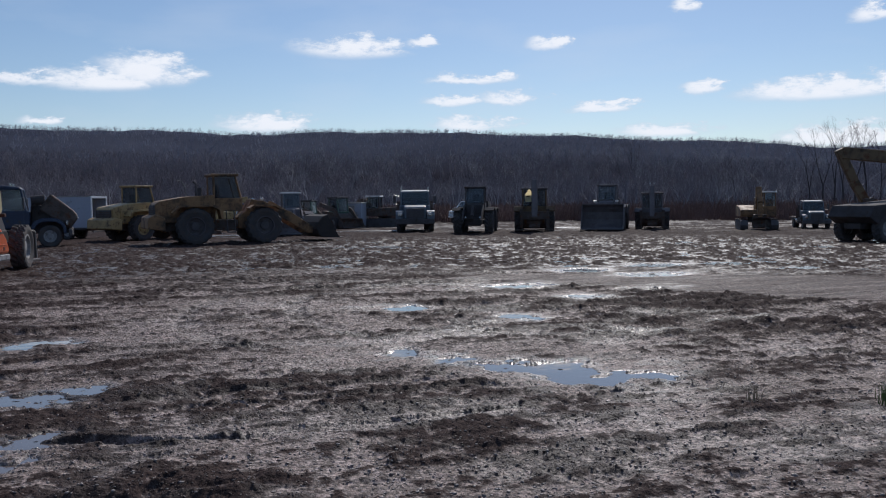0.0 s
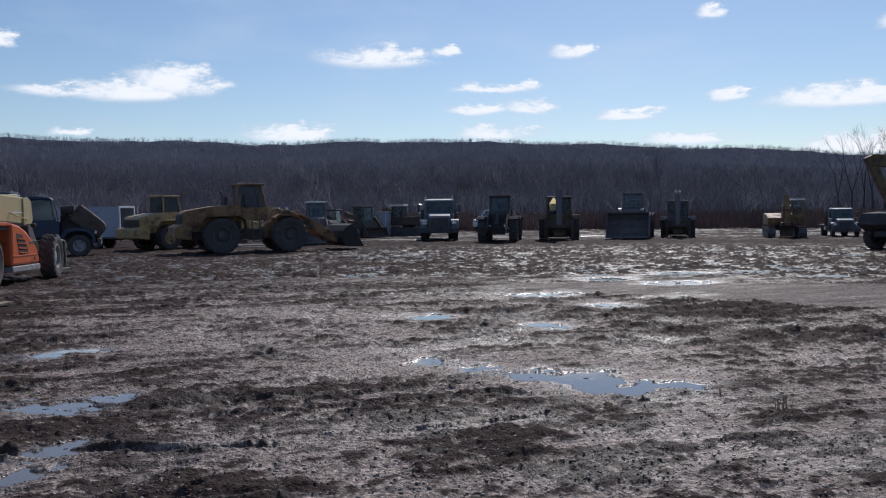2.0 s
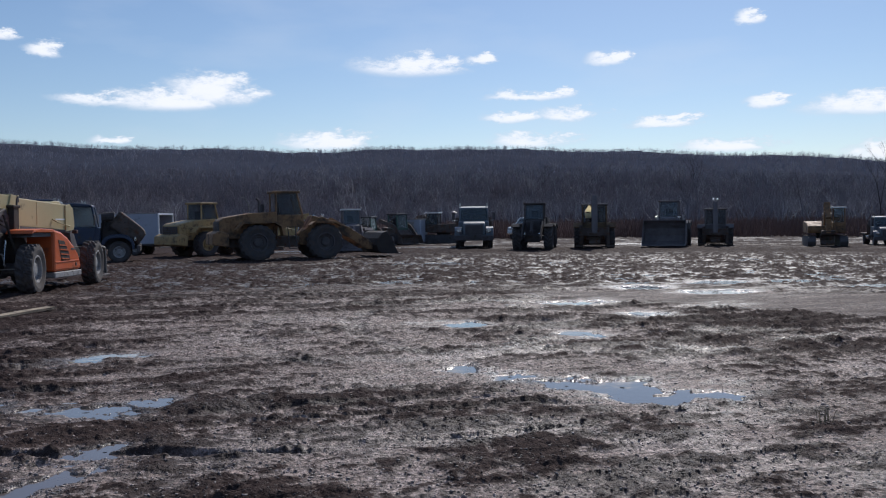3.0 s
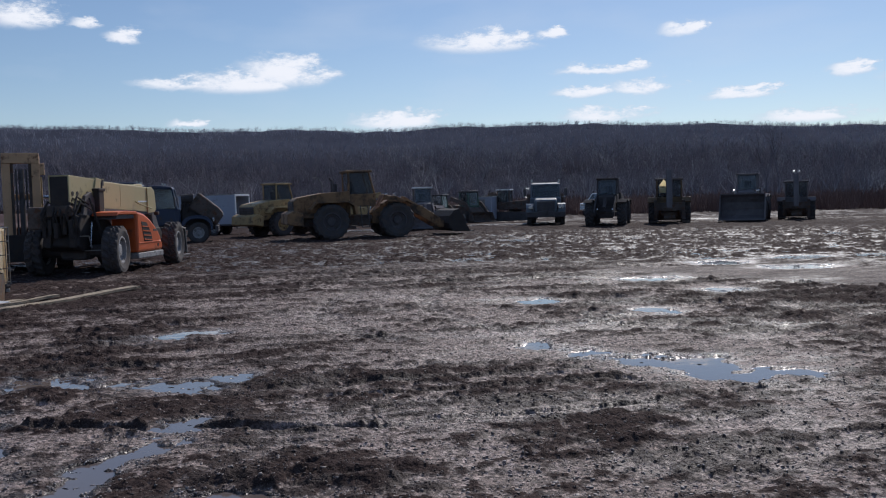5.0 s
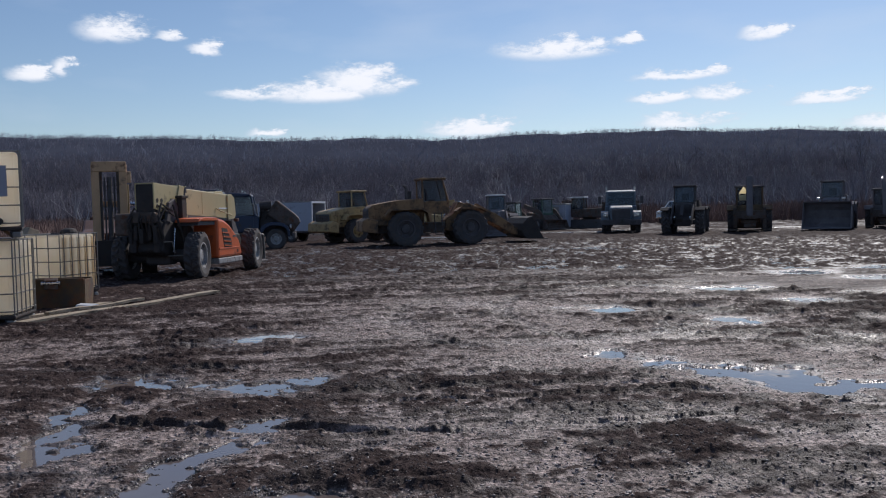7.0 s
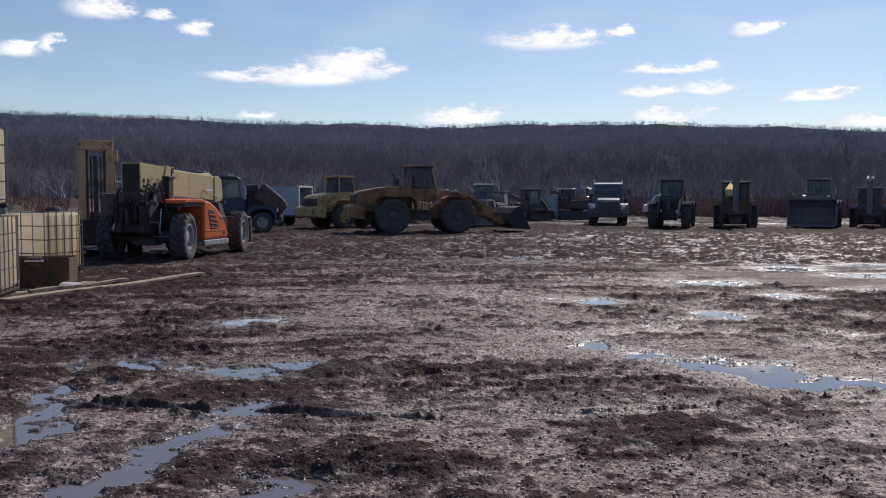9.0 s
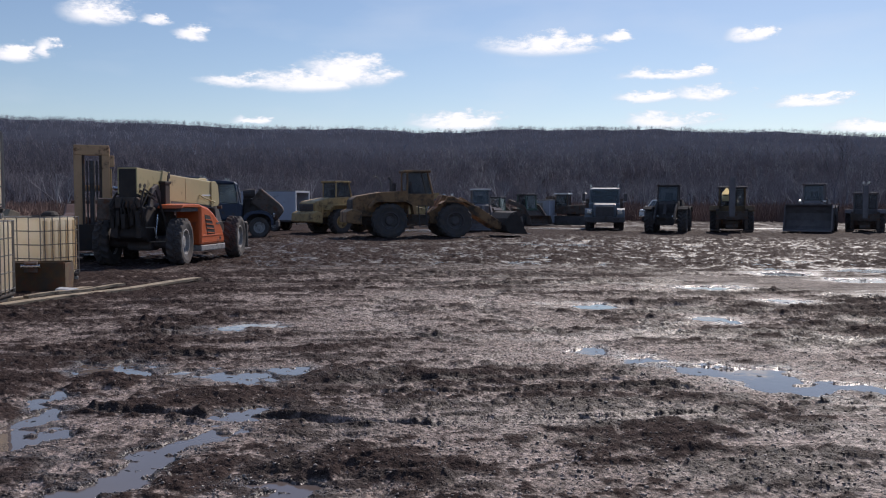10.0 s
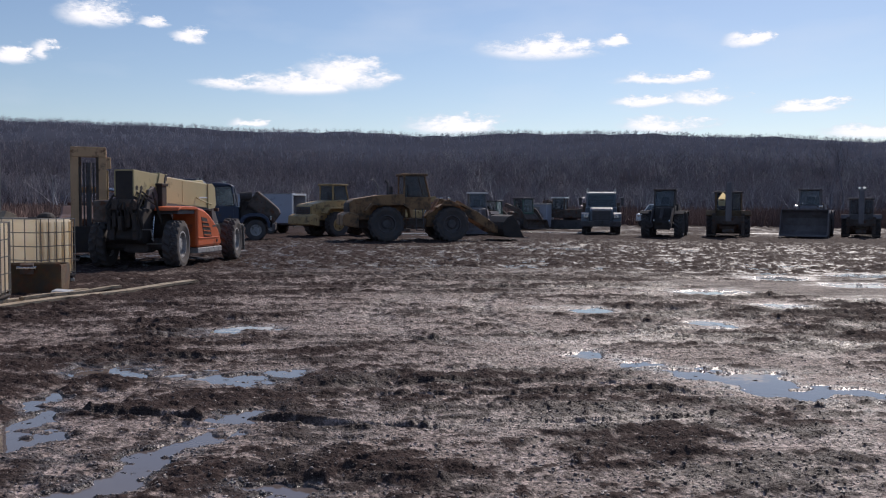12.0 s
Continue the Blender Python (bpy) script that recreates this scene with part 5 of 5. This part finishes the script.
    if bed:
        put(t, "flat_bed", MUDDY_STEEL, box, -1.15, 1.15, -4.4, -1.15, 0.95, 1.08, 0.02)
        put(t, "headboard", MUDDY_STEEL, box, -1.15, 1.15, -1.2, -1.1, 1.05, 1.9, 0.02)
    for s in (-1, 1):
        wheel(t, s * 0.98, 1.75, 0.5, 0.28, RIM, 24, 0.55)
        wheel(t, s * 0.86, -3.0, 0.5, 0.5, RIM, 24, 0.55)
    return t


def box_trailer():
    t = thing("box_trailer", "white box trailer with its rear doorway open", "trailer")
    w, l0, l1, z0, z1 = 1.2, -3.4, 3.4, 0.84, 3.0
    for s in (-1, 1):
        put(t, "side_wall", TRAILER_WHITE, box, s * w - 0.02, s * w + 0.02, l0, l1, z0, z1, 0.01)
        put(t, "top_rail", RIM, box, s * w - 0.035, s * w + 0.035, l0, l1, z1, z1 + 0.07, 0.01)
        put(t, "door_post", WHITE, box, s * w - 0.07, s * w + 0.07, l0 - 0.08, l0, z0 - 0.05, z1 + 0.07, 0.01)
        put(t, "tail_lamp", RED_BROWN, box, s * 1.0 - 0.08, s * 1.0 + 0.08, l0 - 0.11, l0 - 0.08, z0 - 0.13, z0 - 0.05, 0.01)
    put(t, "front_wall", TRAILER_WHITE, box, -w, w, l1 - 0.04, l1, z0, z1, 0.01)
    put(t, "roof", TRAILER_WHITE, box, -w, w, l0, l1, z1 + 0.02, z1 + 0.06, 0.01)
    put(t, "floor", DARK_STEEL, box, -w, w, l0, l1, z0 - 0.12, z0, 0.01)
    put(t, "door_header", WHITE, box, -w, w, l0 - 0.08, l0, z1 - 0.08, z1 + 0.07, 0.01)
    put(t, "cargo", BLACK_PLASTIC, box, -1.0, 0.9, l1 - 2.4, l1 - 0.3, z0, z0 + 1.5, 0.05)
    for s in (-1, 1):
        put(t, "frame_rail", DARK_STEEL, box, s * 0.45 - 0.06, s * 0.45 + 0.06, l0, l1 - 0.2, 0.6, z0 - 0.12, 0.01)
        wheel(t, s * 0.95, -1.6, 0.48, 0.45, RIM, 24, 0.55)
        wheel(t, s * 0.95, -0.5, 0.48, 0.45, RIM, 24, 0.55)
        put(t, "landing_leg", DARK_STEEL, box, s * 0.6 - 0.06, s * 0.6 + 0.06, 2.2, 2.35, 0.0, 0.85, 0.01)
    put(t, "underrun_bar", DARK_STEEL, box, -1.0, 1.0, l0 - 0.05, l0 + 0.05, 0.5, 0.6, 0.01)
    return t


def suv():
    t = thing("suv", "white sport utility vehicle with a roof rack", "car")
    put(t, "body", WHITE, prism, [(-2.3, 0.45), (2.3, 0.45), (2.35, 0.75), (2.25, 1.0), (0.95, 1.12), (-2.3, 1.12), (-2.36, 0.7)], -0.93, 0.93, 0.06)
    put(t, "roof", WHITE, prism, [(-2.2, 1.68), (0.1, 1.70), (0.05, 1.78), (-2.1, 1.77)], -0.74, 0.74, 0.03)
    for s in (-1, 1):
        for ya, yb in ((0.9, 0.1), (-0.6, -0.65), (-2.25, -2.15)):
            put(t, "pillar", WHITE, rod, (s * 0.88, ya, 1.1), (s * 0.73, yb, 1.72), 0.045, 6)
        put(t, "side_window", GLASS, plate, [(s * 0.88, -2.2, 1.12), (s * 0.88, 0.85, 1.12), (s * 0.74, 0.1, 1.7), (s * 0.74, -2.15, 1.7)], 0.01)
        put(t, "headlamp", CHROME, box, s * 0.7 - 0.16, s * 0.7 + 0.16, 2.24, 2.34, 0.78, 0.95, 0.03)
        put(t, "rack_bar", DARK_STEEL, rod, (s * 0.6, -2.0, 1.86), (s * 0.6, -0.1, 1.86), 0.025, 6)
        put(t, "mirror", WHITE, box, s * 1.02 - 0.08, s * 1.02 + 0.08, 0.7, 0.8, 1.1, 1.28, 0.03)
        wheel(t, s * 0.82, 1.45, 0.37, 0.25, RIM, 24, 0.6)
        wheel(t, s * 0.82, -1.45, 0.37, 0.25, RIM, 24, 0.6)
    put(t, "windscreen", GLASS, plate, [(-0.86, 0.88, 1.12), (0.86, 0.88, 1.12), (0.72, 0.1, 1.7), (-0.72, 0.1, 1.7)], 0.01)
    put(t, "rear_window", GLASS, plate, [(-0.86, -2.24, 1.12), (0.86, -2.24, 1.12), (0.72, -2.16, 1.7), (-0.72, -2.16, 1.7)], 0.01)
    put(t, "grille", DARK_STEEL, box, -0.5, 0.5, 2.3, 2.38, 0.62, 0.92, 0.02)
    put(t, "bumper", CHROME, box, -0.92, 0.92, 2.28, 2.42, 0.42, 0.58, 0.03)
    return t


def backhoe(label, paint, arm_mat, sign=False, top_lamps=False):
    """A backhoe loader with its digging arm folded upright at the back, front towards +y."""
    t = thing("backhoe_loader", label, "backhoe", "earthmovers parked in a row")
    put(t, "hood", paint, prism, [(0.5, 0.9), (2.3, 0.9), (2.3, 1.45), (2.1, 1.55), (0.5, 1.65)], -0.4, 0.4, 0.05)
    put(t, "frame", MUDDY_STEEL, box, -0.45, 0.45, -1.6, 2.4, 0.6, 0.92, 0.03)
    cab(t, -0.72, 0.72, -1.0, 0.55, 1.0, 2.45, 1.5, paint, 0.1, DARK_STEEL)
    for s in (-1, 1):
        put(t, "fender", paint, prism, [(-1.45, 1.25), (-1.2, 1.5), (-0.1, 1.5), (0.15, 1.25), (0.08, 1.22), (-0.14, 1.43), (-1.17, 1.43), (-1.4, 1.2)], s * 0.93 - 0.25, s * 0.93 + 0.25, 0.0)
        put(t, "stabiliser", MUDDY_STEEL, prism, [(-1.75, 0.25), (-1.6, 0.25), (-1.55, 1.35), (-1.75, 1.35)], s * 0.75 - 0.09, s * 0.75 + 0.09, 0.01)
        put(t, "stabiliser_pad", MUDDY_STEEL, box, s * 0.85 - 0.22, s * 0.85 + 0.22, -1.85, -1.5, 0.12, 0.2, 0.01)
        put(t, "loader_arm", paint, prism, [(0.7, 1.3), (0.85, 1.5), (2.3, 0.9), (2.95, 0.5), (2.85, 0.35), (2.2, 0.7)], s * 0.55 - 0.05, s * 0.55 + 0.05, 0.01)
        wheel(t, s * 0.92, -0.65, 0.68, 0.46, RIM, 18)
        wheel(t, s * 0.8, 1.7, 0.45, 0.3, RIM, 18)
    put(t, "swing_frame", MUDDY_STEEL, box, -0.8, 0.8, -1.78, -1.55, 0.75, 1.2, 0.03)
    put(t, "boom", arm_mat, prism, [(-1.75, 0.85), (-1.55, 0.85), (-1.5, 1.8), (-1.75, 3.0), (-2.0, 3.05), (-1.95, 2.0)], -0.17, 0.17, 0.03)
    put(t, "dipper", arm_mat, prism, [(-1.85, 3.05), (-2.05, 3.0), (-2.5, 1.5), (-2.6, 0.9), (-2.4, 0.9), (-2.2, 1.5)], -0.14, 0.14, 0.02)
    put(t, "dig_bucket", MUDDY_STEEL, prism, [(-2.6, 0.95), (-2.35, 0.95), (-2.0, 0.75), (-1.95, 0.45), (-2.2, 0.25), (-2.3, 0.35), (-2.15, 0.5), (-2.2, 0.7), (-2.55, 0.75)], -0.3, 0.3, 0.01)
    put(t, "boom_cylinder", CHROME, rod, (0.0, -1.7, 1.1), (0.0, -1.9, 2.6), 0.05, 8)
    loader_bucket(t, 2.8, 0.1, 1.05, MUDDY_STEEL, 0.75)
    if sign:
        s = put(t, "marker_board", AMBER, plate, [(-0.52, -1.62, 1.75), (-0.17, -1.62, 1.75), (-0.17, -1.62, 2.35), (-0.3, -1.62, 2.5), (-0.55, -1.62, 2.15)], 0.02, label="pale yellow marker board")
        put(s, "slot", BLACK_PLASTIC, box, -0.48, -0.24, -1.645, -1.63, 2.05, 2.1, 0.0)
    if top_lamps:
        for s in (-1, 1):
            put(t, "work_lamp", CHROME, box, s * 0.14 - 0.07, s * 0.14 + 0.07, -2.05, -1.95, 3.1, 3.24, 0.02)
    return t


def excavator(label, paint, boom, arm, group="earthmovers parked in a row", roof_mat=None):
    """A tracked excavator, boom towards +y; boom and arm are lines of (y, z)."""
    t = thing("excavator", label, "excavator", group)
    for s in (-1, 1):
        tr = put(t, "track", DARK_STEEL, prism, [(-1.7, 0.12), (-1.45, 0.0), (1.45, 0.0), (1.7, 0.12), (1.85, 0.4), (1.7, 0.7), (1.4, 0.8), (-1.4, 0.8), (-1.7, 0.7), (-1.85, 0.4)], s * 1.05 - 0.27, s * 1.05 + 0.27, 0.03)
        for k in range(12):
            put(tr, "track_shoe", MUDDY_STEEL, box, s * 1.05 - 0.29, s * 1.05 + 0.29, -1.45 + 0.26 * k - 0.09, -1.45 + 0.26 * k + 0.09, 0.79, 0.84, 0.01)
    put(t, "turntable", DARK_STEEL, rod, (0, 0, 0.6), (0, 0, 1.05), 0.6, 20)
    put(t, "house", paint, prism, [(-1.9, 1.0), (1.0, 1.0), (1.1, 1.2), (1.1, 1.5), (0.0, 1.75), (-1.7, 1.85), (-2.1, 1.6)], -1.25, 1.25, 0.06)
    put(t, "counterweight", paint, prism, [(-2.5, 1.05), (-1.9, 1.0), (-1.9, 1.8), (-2.4, 1.75)], -1.22, 1.22, 0.08)
    cab(t, -1.2, -0.35, 0.05, 1.35, 1.05, 2.75, 1.75, paint, 0.1, roof_mat or paint)

    def beam(name, line, half, depth, mat):
        b = None
        for k, ((y0, z0), (y1, z1)) in enumerate(zip(line, line[1:])):
            length = math.hypot(y1 - y0, z1 - z0)
            ny, nz = -(z1 - z0) / length * depth / 2, (y1 - y0) / length * depth / 2
            o = put(b or t, name if b is None else "beam_section", mat, prism, [(y0 - ny, z0 - nz), (y1 - ny, z1 - nz), (y1 + ny, z1 + nz), (y0 + ny, z0 + nz)], -half, half, 0.03)
            b = b or o
        return b

    beam("boom", boom, 0.2, 0.5, paint)
    beam("arm", arm, 0.16, 0.36, paint)
    m = boom[len(boom) // 2]
    for s in (-1, 1):
        put(t, "boom_cylinder", CHROME, rod, (s * 0.28, boom[0][0] + 0.3, boom[0][1] - 0.3), (s * 0.28, m[0], m[1] - 0.2), 0.06, 8)
    e = arm[-1]
    put(t, "dig_bucket", MUDDY_STEEL, prism, [(e[0] + 0.2, e[1] + 0.15), (e[0] - 0.15, e[1] + 0.2), (e[0] - 0.75, e[1] - 0.2), (e[0] - 0.8, e[1] - 0.6), (e[0] - 0.4, e[1] - 0.85),
                                              (e[0] - 0.3, e[1] - 0.75), (e[0] - 0.6, e[1] - 0.5), (e[0] - 0.5, e[1] - 0.2), (e[0] + 0.1, e[1] - 0.1)], -0.45, 0.45, 0.01)
    return t


def skid_steer():
    t = thing("skid_steer", "small green-cabbed skid steer with white lift arms", "skid steer")
    put(t, "body", MUDDY_STEEL, prism, [(-1.2, 0.35), (0.9, 0.35), (1.0, 0.7), (0.7, 1.0), (-1.0, 1.2), (-1.25, 1.0)], -0.55, 0.55, 0.05)
    cab(t, -0.45, 0.45, -0.5, 0.6, 0.9, 2.0, 1.15, GREEN, 0.08, DARK_STEEL)
    for s in (-1, 1):
        put(t, "lift_arm", MUDDY_STEEL, prism, [(-1.2, 1.5), (-1.1, 1.75), (0.6, 1.35), (1.4, 0.6), (1.3, 0.45), (0.5, 1.1)], s * 0.65 - 0.05, s * 0.65 + 0.05, 0.01)
        wheel(t, s * 0.7, 0.55, 0.4, 0.28, RIM, 16)
        wheel(t, s * 0.7, -0.6, 0.4, 0.28, RIM, 16)
    loader_bucket(t, 1.2, 0.08, 0.85, MUDDY_STEEL, 0.55)
    return t


def dump_truck():
    t = thing("dump_truck", "dark muddy articulated dump truck", "dump truck", "trucks in the yard")
    put(t, "body", DULL_DARK, prism, [(-4.2, 1.35), (-3.6, 1.0), (0.6, 1.0), (1.0, 1.3), (1.1, 2.25), (0.9, 2.25), (-3.8, 1.95)], -1.3, 1.3, 0.04)
    put(t, "side_rail", MUDDY_STEEL, box, -1.34, -1.28, -3.8, 1.0, 1.9, 2.0, 0.01)
    put(t, "frame", DULL_DARK, box, -0.5, 0.5, -3.9, 4.0, 0.7, 1.0, 0.03)
    cab(t, -0.75, 0.75, 1.5, 3.0, 1.1, 2.7, 1.8, DULL_DARK, 0.15)
    put(t, "hood", DULL_DARK, prism, [(3.0, 1.0), (4.3, 0.95), (4.3, 1.5), (3.0, 1.8)], -0.7, 0.7, 0.06)
    for x in (-1.15, 1.15):
        for y in (-2.9, -1.2, 3.2):
            wheel(t, x, y, 0.72, 0.5, RIM, 18)
    return t


def build_vehicles():
    big = wheel_loader("large dirty yellow wheel loader with its bucket low", YELLOW, BLACK_PLASTIC, lift=0.06, wheel_r=0.83, back=0.2, reach=0.9)
    place(big, -1.2, 39.4, 75, 0, 0.95)
    place(wheel_loader("faded yellow wheel loader with grey bucket", PALE_YELLOW, MUDDY_STEEL, wheel_r=0.75, lift=0.1, lamps=False, rims=PALE_YELLOW, back=1.1), -5.0, 45.2, 45, 0, 0.84)
    place(wheel_loader("dark wheel loader with a pale roof and bucket", MUDDY_VEILED, MUDDY_VEILED, WHITE, 0.05, wheel_r=0.75, lamps=False), 1.9, 48.6, 176, 0, 0.74)
    place(wheel_loader("dark wheel loader with a wide bucket on the ground", MUDDY_VEILED, MUDDY_VEILED, None, 0.02, bucket_size=1.55), 20.7, 48.6, 208, 0, 0.84)
    place(wheel_loader("dark muddy loader seen without its bucket", DULL_DARK, bucket=False, lamps=False), 11.9, 46.2, 200, 0, 0.8)
    place(box_trailer(), -10.5, 48.95, 285, 0, 0.73)
    semi = road_truck("blue sleeper truck with its hood tilted open", BLUE, hood_up=True, bed=False, sleeper=True)
    place(semi, -10.15, 39.2, 80, 0, 0.93)
    place(road_truck("pale blue truck with flat bed and roof lamps", PALE_BLUE), 9.4, 51.3, 190, 0, 0.97)
    place(road_truck("small blue and white truck parked near trees", PALE_BLUE, stacks=False), 31.0, 43.6, 205, 0, 0.63)
    place(suv(), 18.2, 73.0, 215, 0, 1.05)
    place(backhoe("olive backhoe with dark arm and marker board", SHADED_YELLOW, MUDDY_VEILED, sign=True), 15.55, 47.0, 18, 0, 0.97)
    place(backhoe("dark backhoe with its digging arm folded upright", MUDDY_VEILED, MUDDY_VEILED, top_lamps=True), 23.2, 47.8, 26, 0, 0.85)
    place(excavator("small yellow excavator with its boom folded up", YELLOW, [(0.6, 1.5), (1.2, 2.6), (1.0, 3.1)], [(1.0, 3.1), (1.9, 2.0), (1.9, 1.0)], roof_mat=WHITE), 27.3, 43.3, 205, 0, 0.75)
    place(excavator("pale yellow excavator with its boom bent low", PALE_YELLOW, [(0.8, 1.3), (1.6, 2.6), (2.3, 2.7)], [(2.3, 2.7), (3.4, 1.2), (3.5, 0.9)]), -2.3, 61.0, 88, 0, 0.78)
    place(excavator("large yellow excavator with its boom raised high", SHADED_YELLOW, [(1.0, 1.8), (3.0, 3.35), (5.3, 3.6)], [(5.4, 3.75), (4.8, 2.4), (4.3, 1.5)]), 29.2, 30.3, 290, 0, 1.0)
    place(dump_truck(), 24.9, 29.5, 75, 0, 0.72)
    place(skid_steer(), 5.6, 60.2, 150, 0, 1.05)
    place(skid_steer(), 3.35, 58.2, 120, 0, 0.95)
    shed = thing("site_container", "small white site container among the machines", "container")
    put(shed, "wall", TRAILER_WHITE, box, -0.8, 0.8, -1.2, 1.2, 0.15, 1.75, 0.03)
    put(shed, "roof", RIM, box, -0.85, 0.85, -1.25, 1.25, 1.75, 1.82, 0.02)
    put(shed, "door", RIM, box, -0.35, 0.35, -1.23, -1.2, 0.2, 1.6, 0.01)
    for s in (-1, 1):
        put(shed, "skid", MUDDY_VEILED, box, s * 0.6 - 0.08, s * 0.6 + 0.08, -1.2, 1.2, 0.0, 0.15, 0.02)
    place(shed, 6.9, 62.0, 20)
    dozer = excavator("dark crawler machine with its arm lowered", MUDDY_STEEL, [(0.8, 1.4), (2.0, 2.4), (2.6, 2.3)], [(2.6, 2.3), (3.2, 1.4), (3.3, 1.0)], roof_mat=WHITE)
    place(dozer, 9.2, 62.5, 300, 0, 0.8)


build_vehicles()


# ---- loose clods and stones ----
def build_clods():
    """Lumps of mud and gravel strewn over the near yard, densest where the soil is churned."""
    rng = np.random.default_rng(8)
    ico_bm = bmesh.new()
    bmesh.ops.create_icosphere(ico_bm, subdivisions=1, radius=1)
    base = np.array([v.co[:] for v in ico_bm.verts])
    tris = np.array([[v.index for v in f.verts] for f in ico_bm.faces])
    ico_bm.free()

    def strew(name, count, low, high, mat, label, category, need, r0=4.0, r1=17.0, shore=1.1):
        a = np.radians(rng.uniform(-33, 43, count))
        r = np.exp(rng.uniform(np.log(r0), np.log(r1), count))
        x, y = r * np.sin(a), r * np.cos(a)
        h, wet, dark = soil(x, y)
        m = puddle_mask(x, y)
        keep = (rng.uniform(0, 1, count) < need(dark, m)) & (m > shore)
        x, y, h = x[keep], y[keep], h[keep]
        n = len(x)
        size = low * (high / low) ** (rng.uniform(0, 1, n) ** 2.6)
        jag = 1 + 0.34 * rng.standard_normal((n, len(base), 1))
        turn = rng.uniform(0, 6.28, n)
        c, s = np.cos(turn)[:, None], np.sin(turn)[:, None]
        v = base[None] * jag * (size[:, None, None] * rng.uniform(0.7, 1.3, (n, 1, 3))) * np.array([1.1, 1.0, 0.62])
        px, py = v[..., 0] * c - v[..., 1] * s, v[..., 0] * s + v[..., 1] * c
        v = np.stack([px + x[:, None], py + y[:, None], v[..., 2] + (h + 0.25 * size)[:, None]], -1)
        f = (tris[None] + (np.arange(n) * len(base))[:, None, None]).reshape(-1, 3)
        me = bpy.data.meshes.new(name)
        me.vertices.add(n * len(base))
        me.vertices.foreach_set("co", v.astype(np.float32).ravel())
        me.loops.add(f.size)
        me.loops.foreach_set("vertex_index", f.astype(np.int32).ravel())
        me.polygons.add(len(f))
        me.polygons.foreach_set("loop_start", np.arange(0, f.size, 3, dtype=np.int32))
        me.update(calc_edges=True)
        me.materials.append(mat)
        tagged(new(name, me), label, category, kind="stuff")

    clod = material("wet_clod", (0.092, 0.066, 0.059), 0.75, vary=0.5, scale=6.0, bump=0.5, bump_scale=60.0)
    stone = material("gravel_stone", (0.22, 0.18, 0.165), 0.5, vary=0.45, scale=7.0, bump=0.3, bump_scale=60.0)
    slick = material("wet_stone", (0.26, 0.225, 0.21), 0.2, vary=0.45, scale=7.0, bump=0.3, bump_scale=60.0, spec=0.7)
    strew("mud_clods", 36000, 0.003, 0.010, clod, "loose dark clods of mud", "mud", lambda d, m: 0.9 * d ** 3)
    strew("mud_lumps", 18000, 0.004, 0.013, clod, "dark lumps of churned mud", "mud", lambda d, m: 0.28 * d ** 3, 6.5, 22.0)
    strew("gravel", 45000, 0.003, 0.013, stone, "pale gravel pressed into the mud", "gravel", lambda d, m: 0.9 - 0.6 * d)
    strew("wet_gravel", 110000, 0.003, 0.011, slick, "wet gravel glinting round the puddles", "gravel", lambda d, m: 0.75 * np.exp(-((m - 1.3) / 0.45) ** 2), 4.5, 20.0, 0.6)


build_clods()


def grass_tuft(x, y, count, tall, mat, label):
    """A few thin blades rooted in the mud."""
    rng = random.Random(int(100 * x))
    bm = bmesh.new()
    for _ in range(count):
        a, lean, hgt = rng.uniform(0, 6.28), rng.uniform(0.05, 0.5), tall * rng.uniform(0.5, 1.0)
        px, py = rng.uniform(-0.06, 0.06), rng.uniform(-0.06, 0.06)
        dx, dy = math.cos(a) * lean * hgt, math.sin(a) * lean * hgt
        w = 0.004
        v = [bm.verts.new(p) for p in ((px - w, py, -0.03), (px + w, py, -0.03), (px + 0.45 * dx + 0.7 * w, py + 0.45 * dy, 0.6 * hgt), (px + 0.45 * dx - 0.7 * w, py + 0.45 * dy, 0.6 * hgt), (px + dx, py + dy, hgt))]
        bm.faces.new((v[0], v[1], v[2], v[3]))
        bm.faces.new((v[3], v[2], v[4]))
    ob = new("grass_tuft", mesh_of("grass_tuft", bm, mat))
    ob.location = (x, y, float(soil(np.array([x]), np.array([y]))[0][0]))
    return tagged(ob, label, "grass", "grass tufts", kind="stuff")


GRASS = material("green_grass", (0.07, 0.11, 0.03), 0.7, vary=0.4, scale=20.0, bump=0)
STRAW = material("dry_straw", (0.26, 0.21, 0.13), 0.8, vary=0.3, scale=20.0, bump=0)
for gx, gy in ((4.82, 5.8), (4.95, 5.95), (5.05, 5.75)):
    grass_tuft(gx, gy, 26, 0.2, GRASS, "small green grass tuft in the mud")
grass_tuft(3.9, 6.16, 12, 0.16, STRAW, "thin dry stalks standing in the mud")
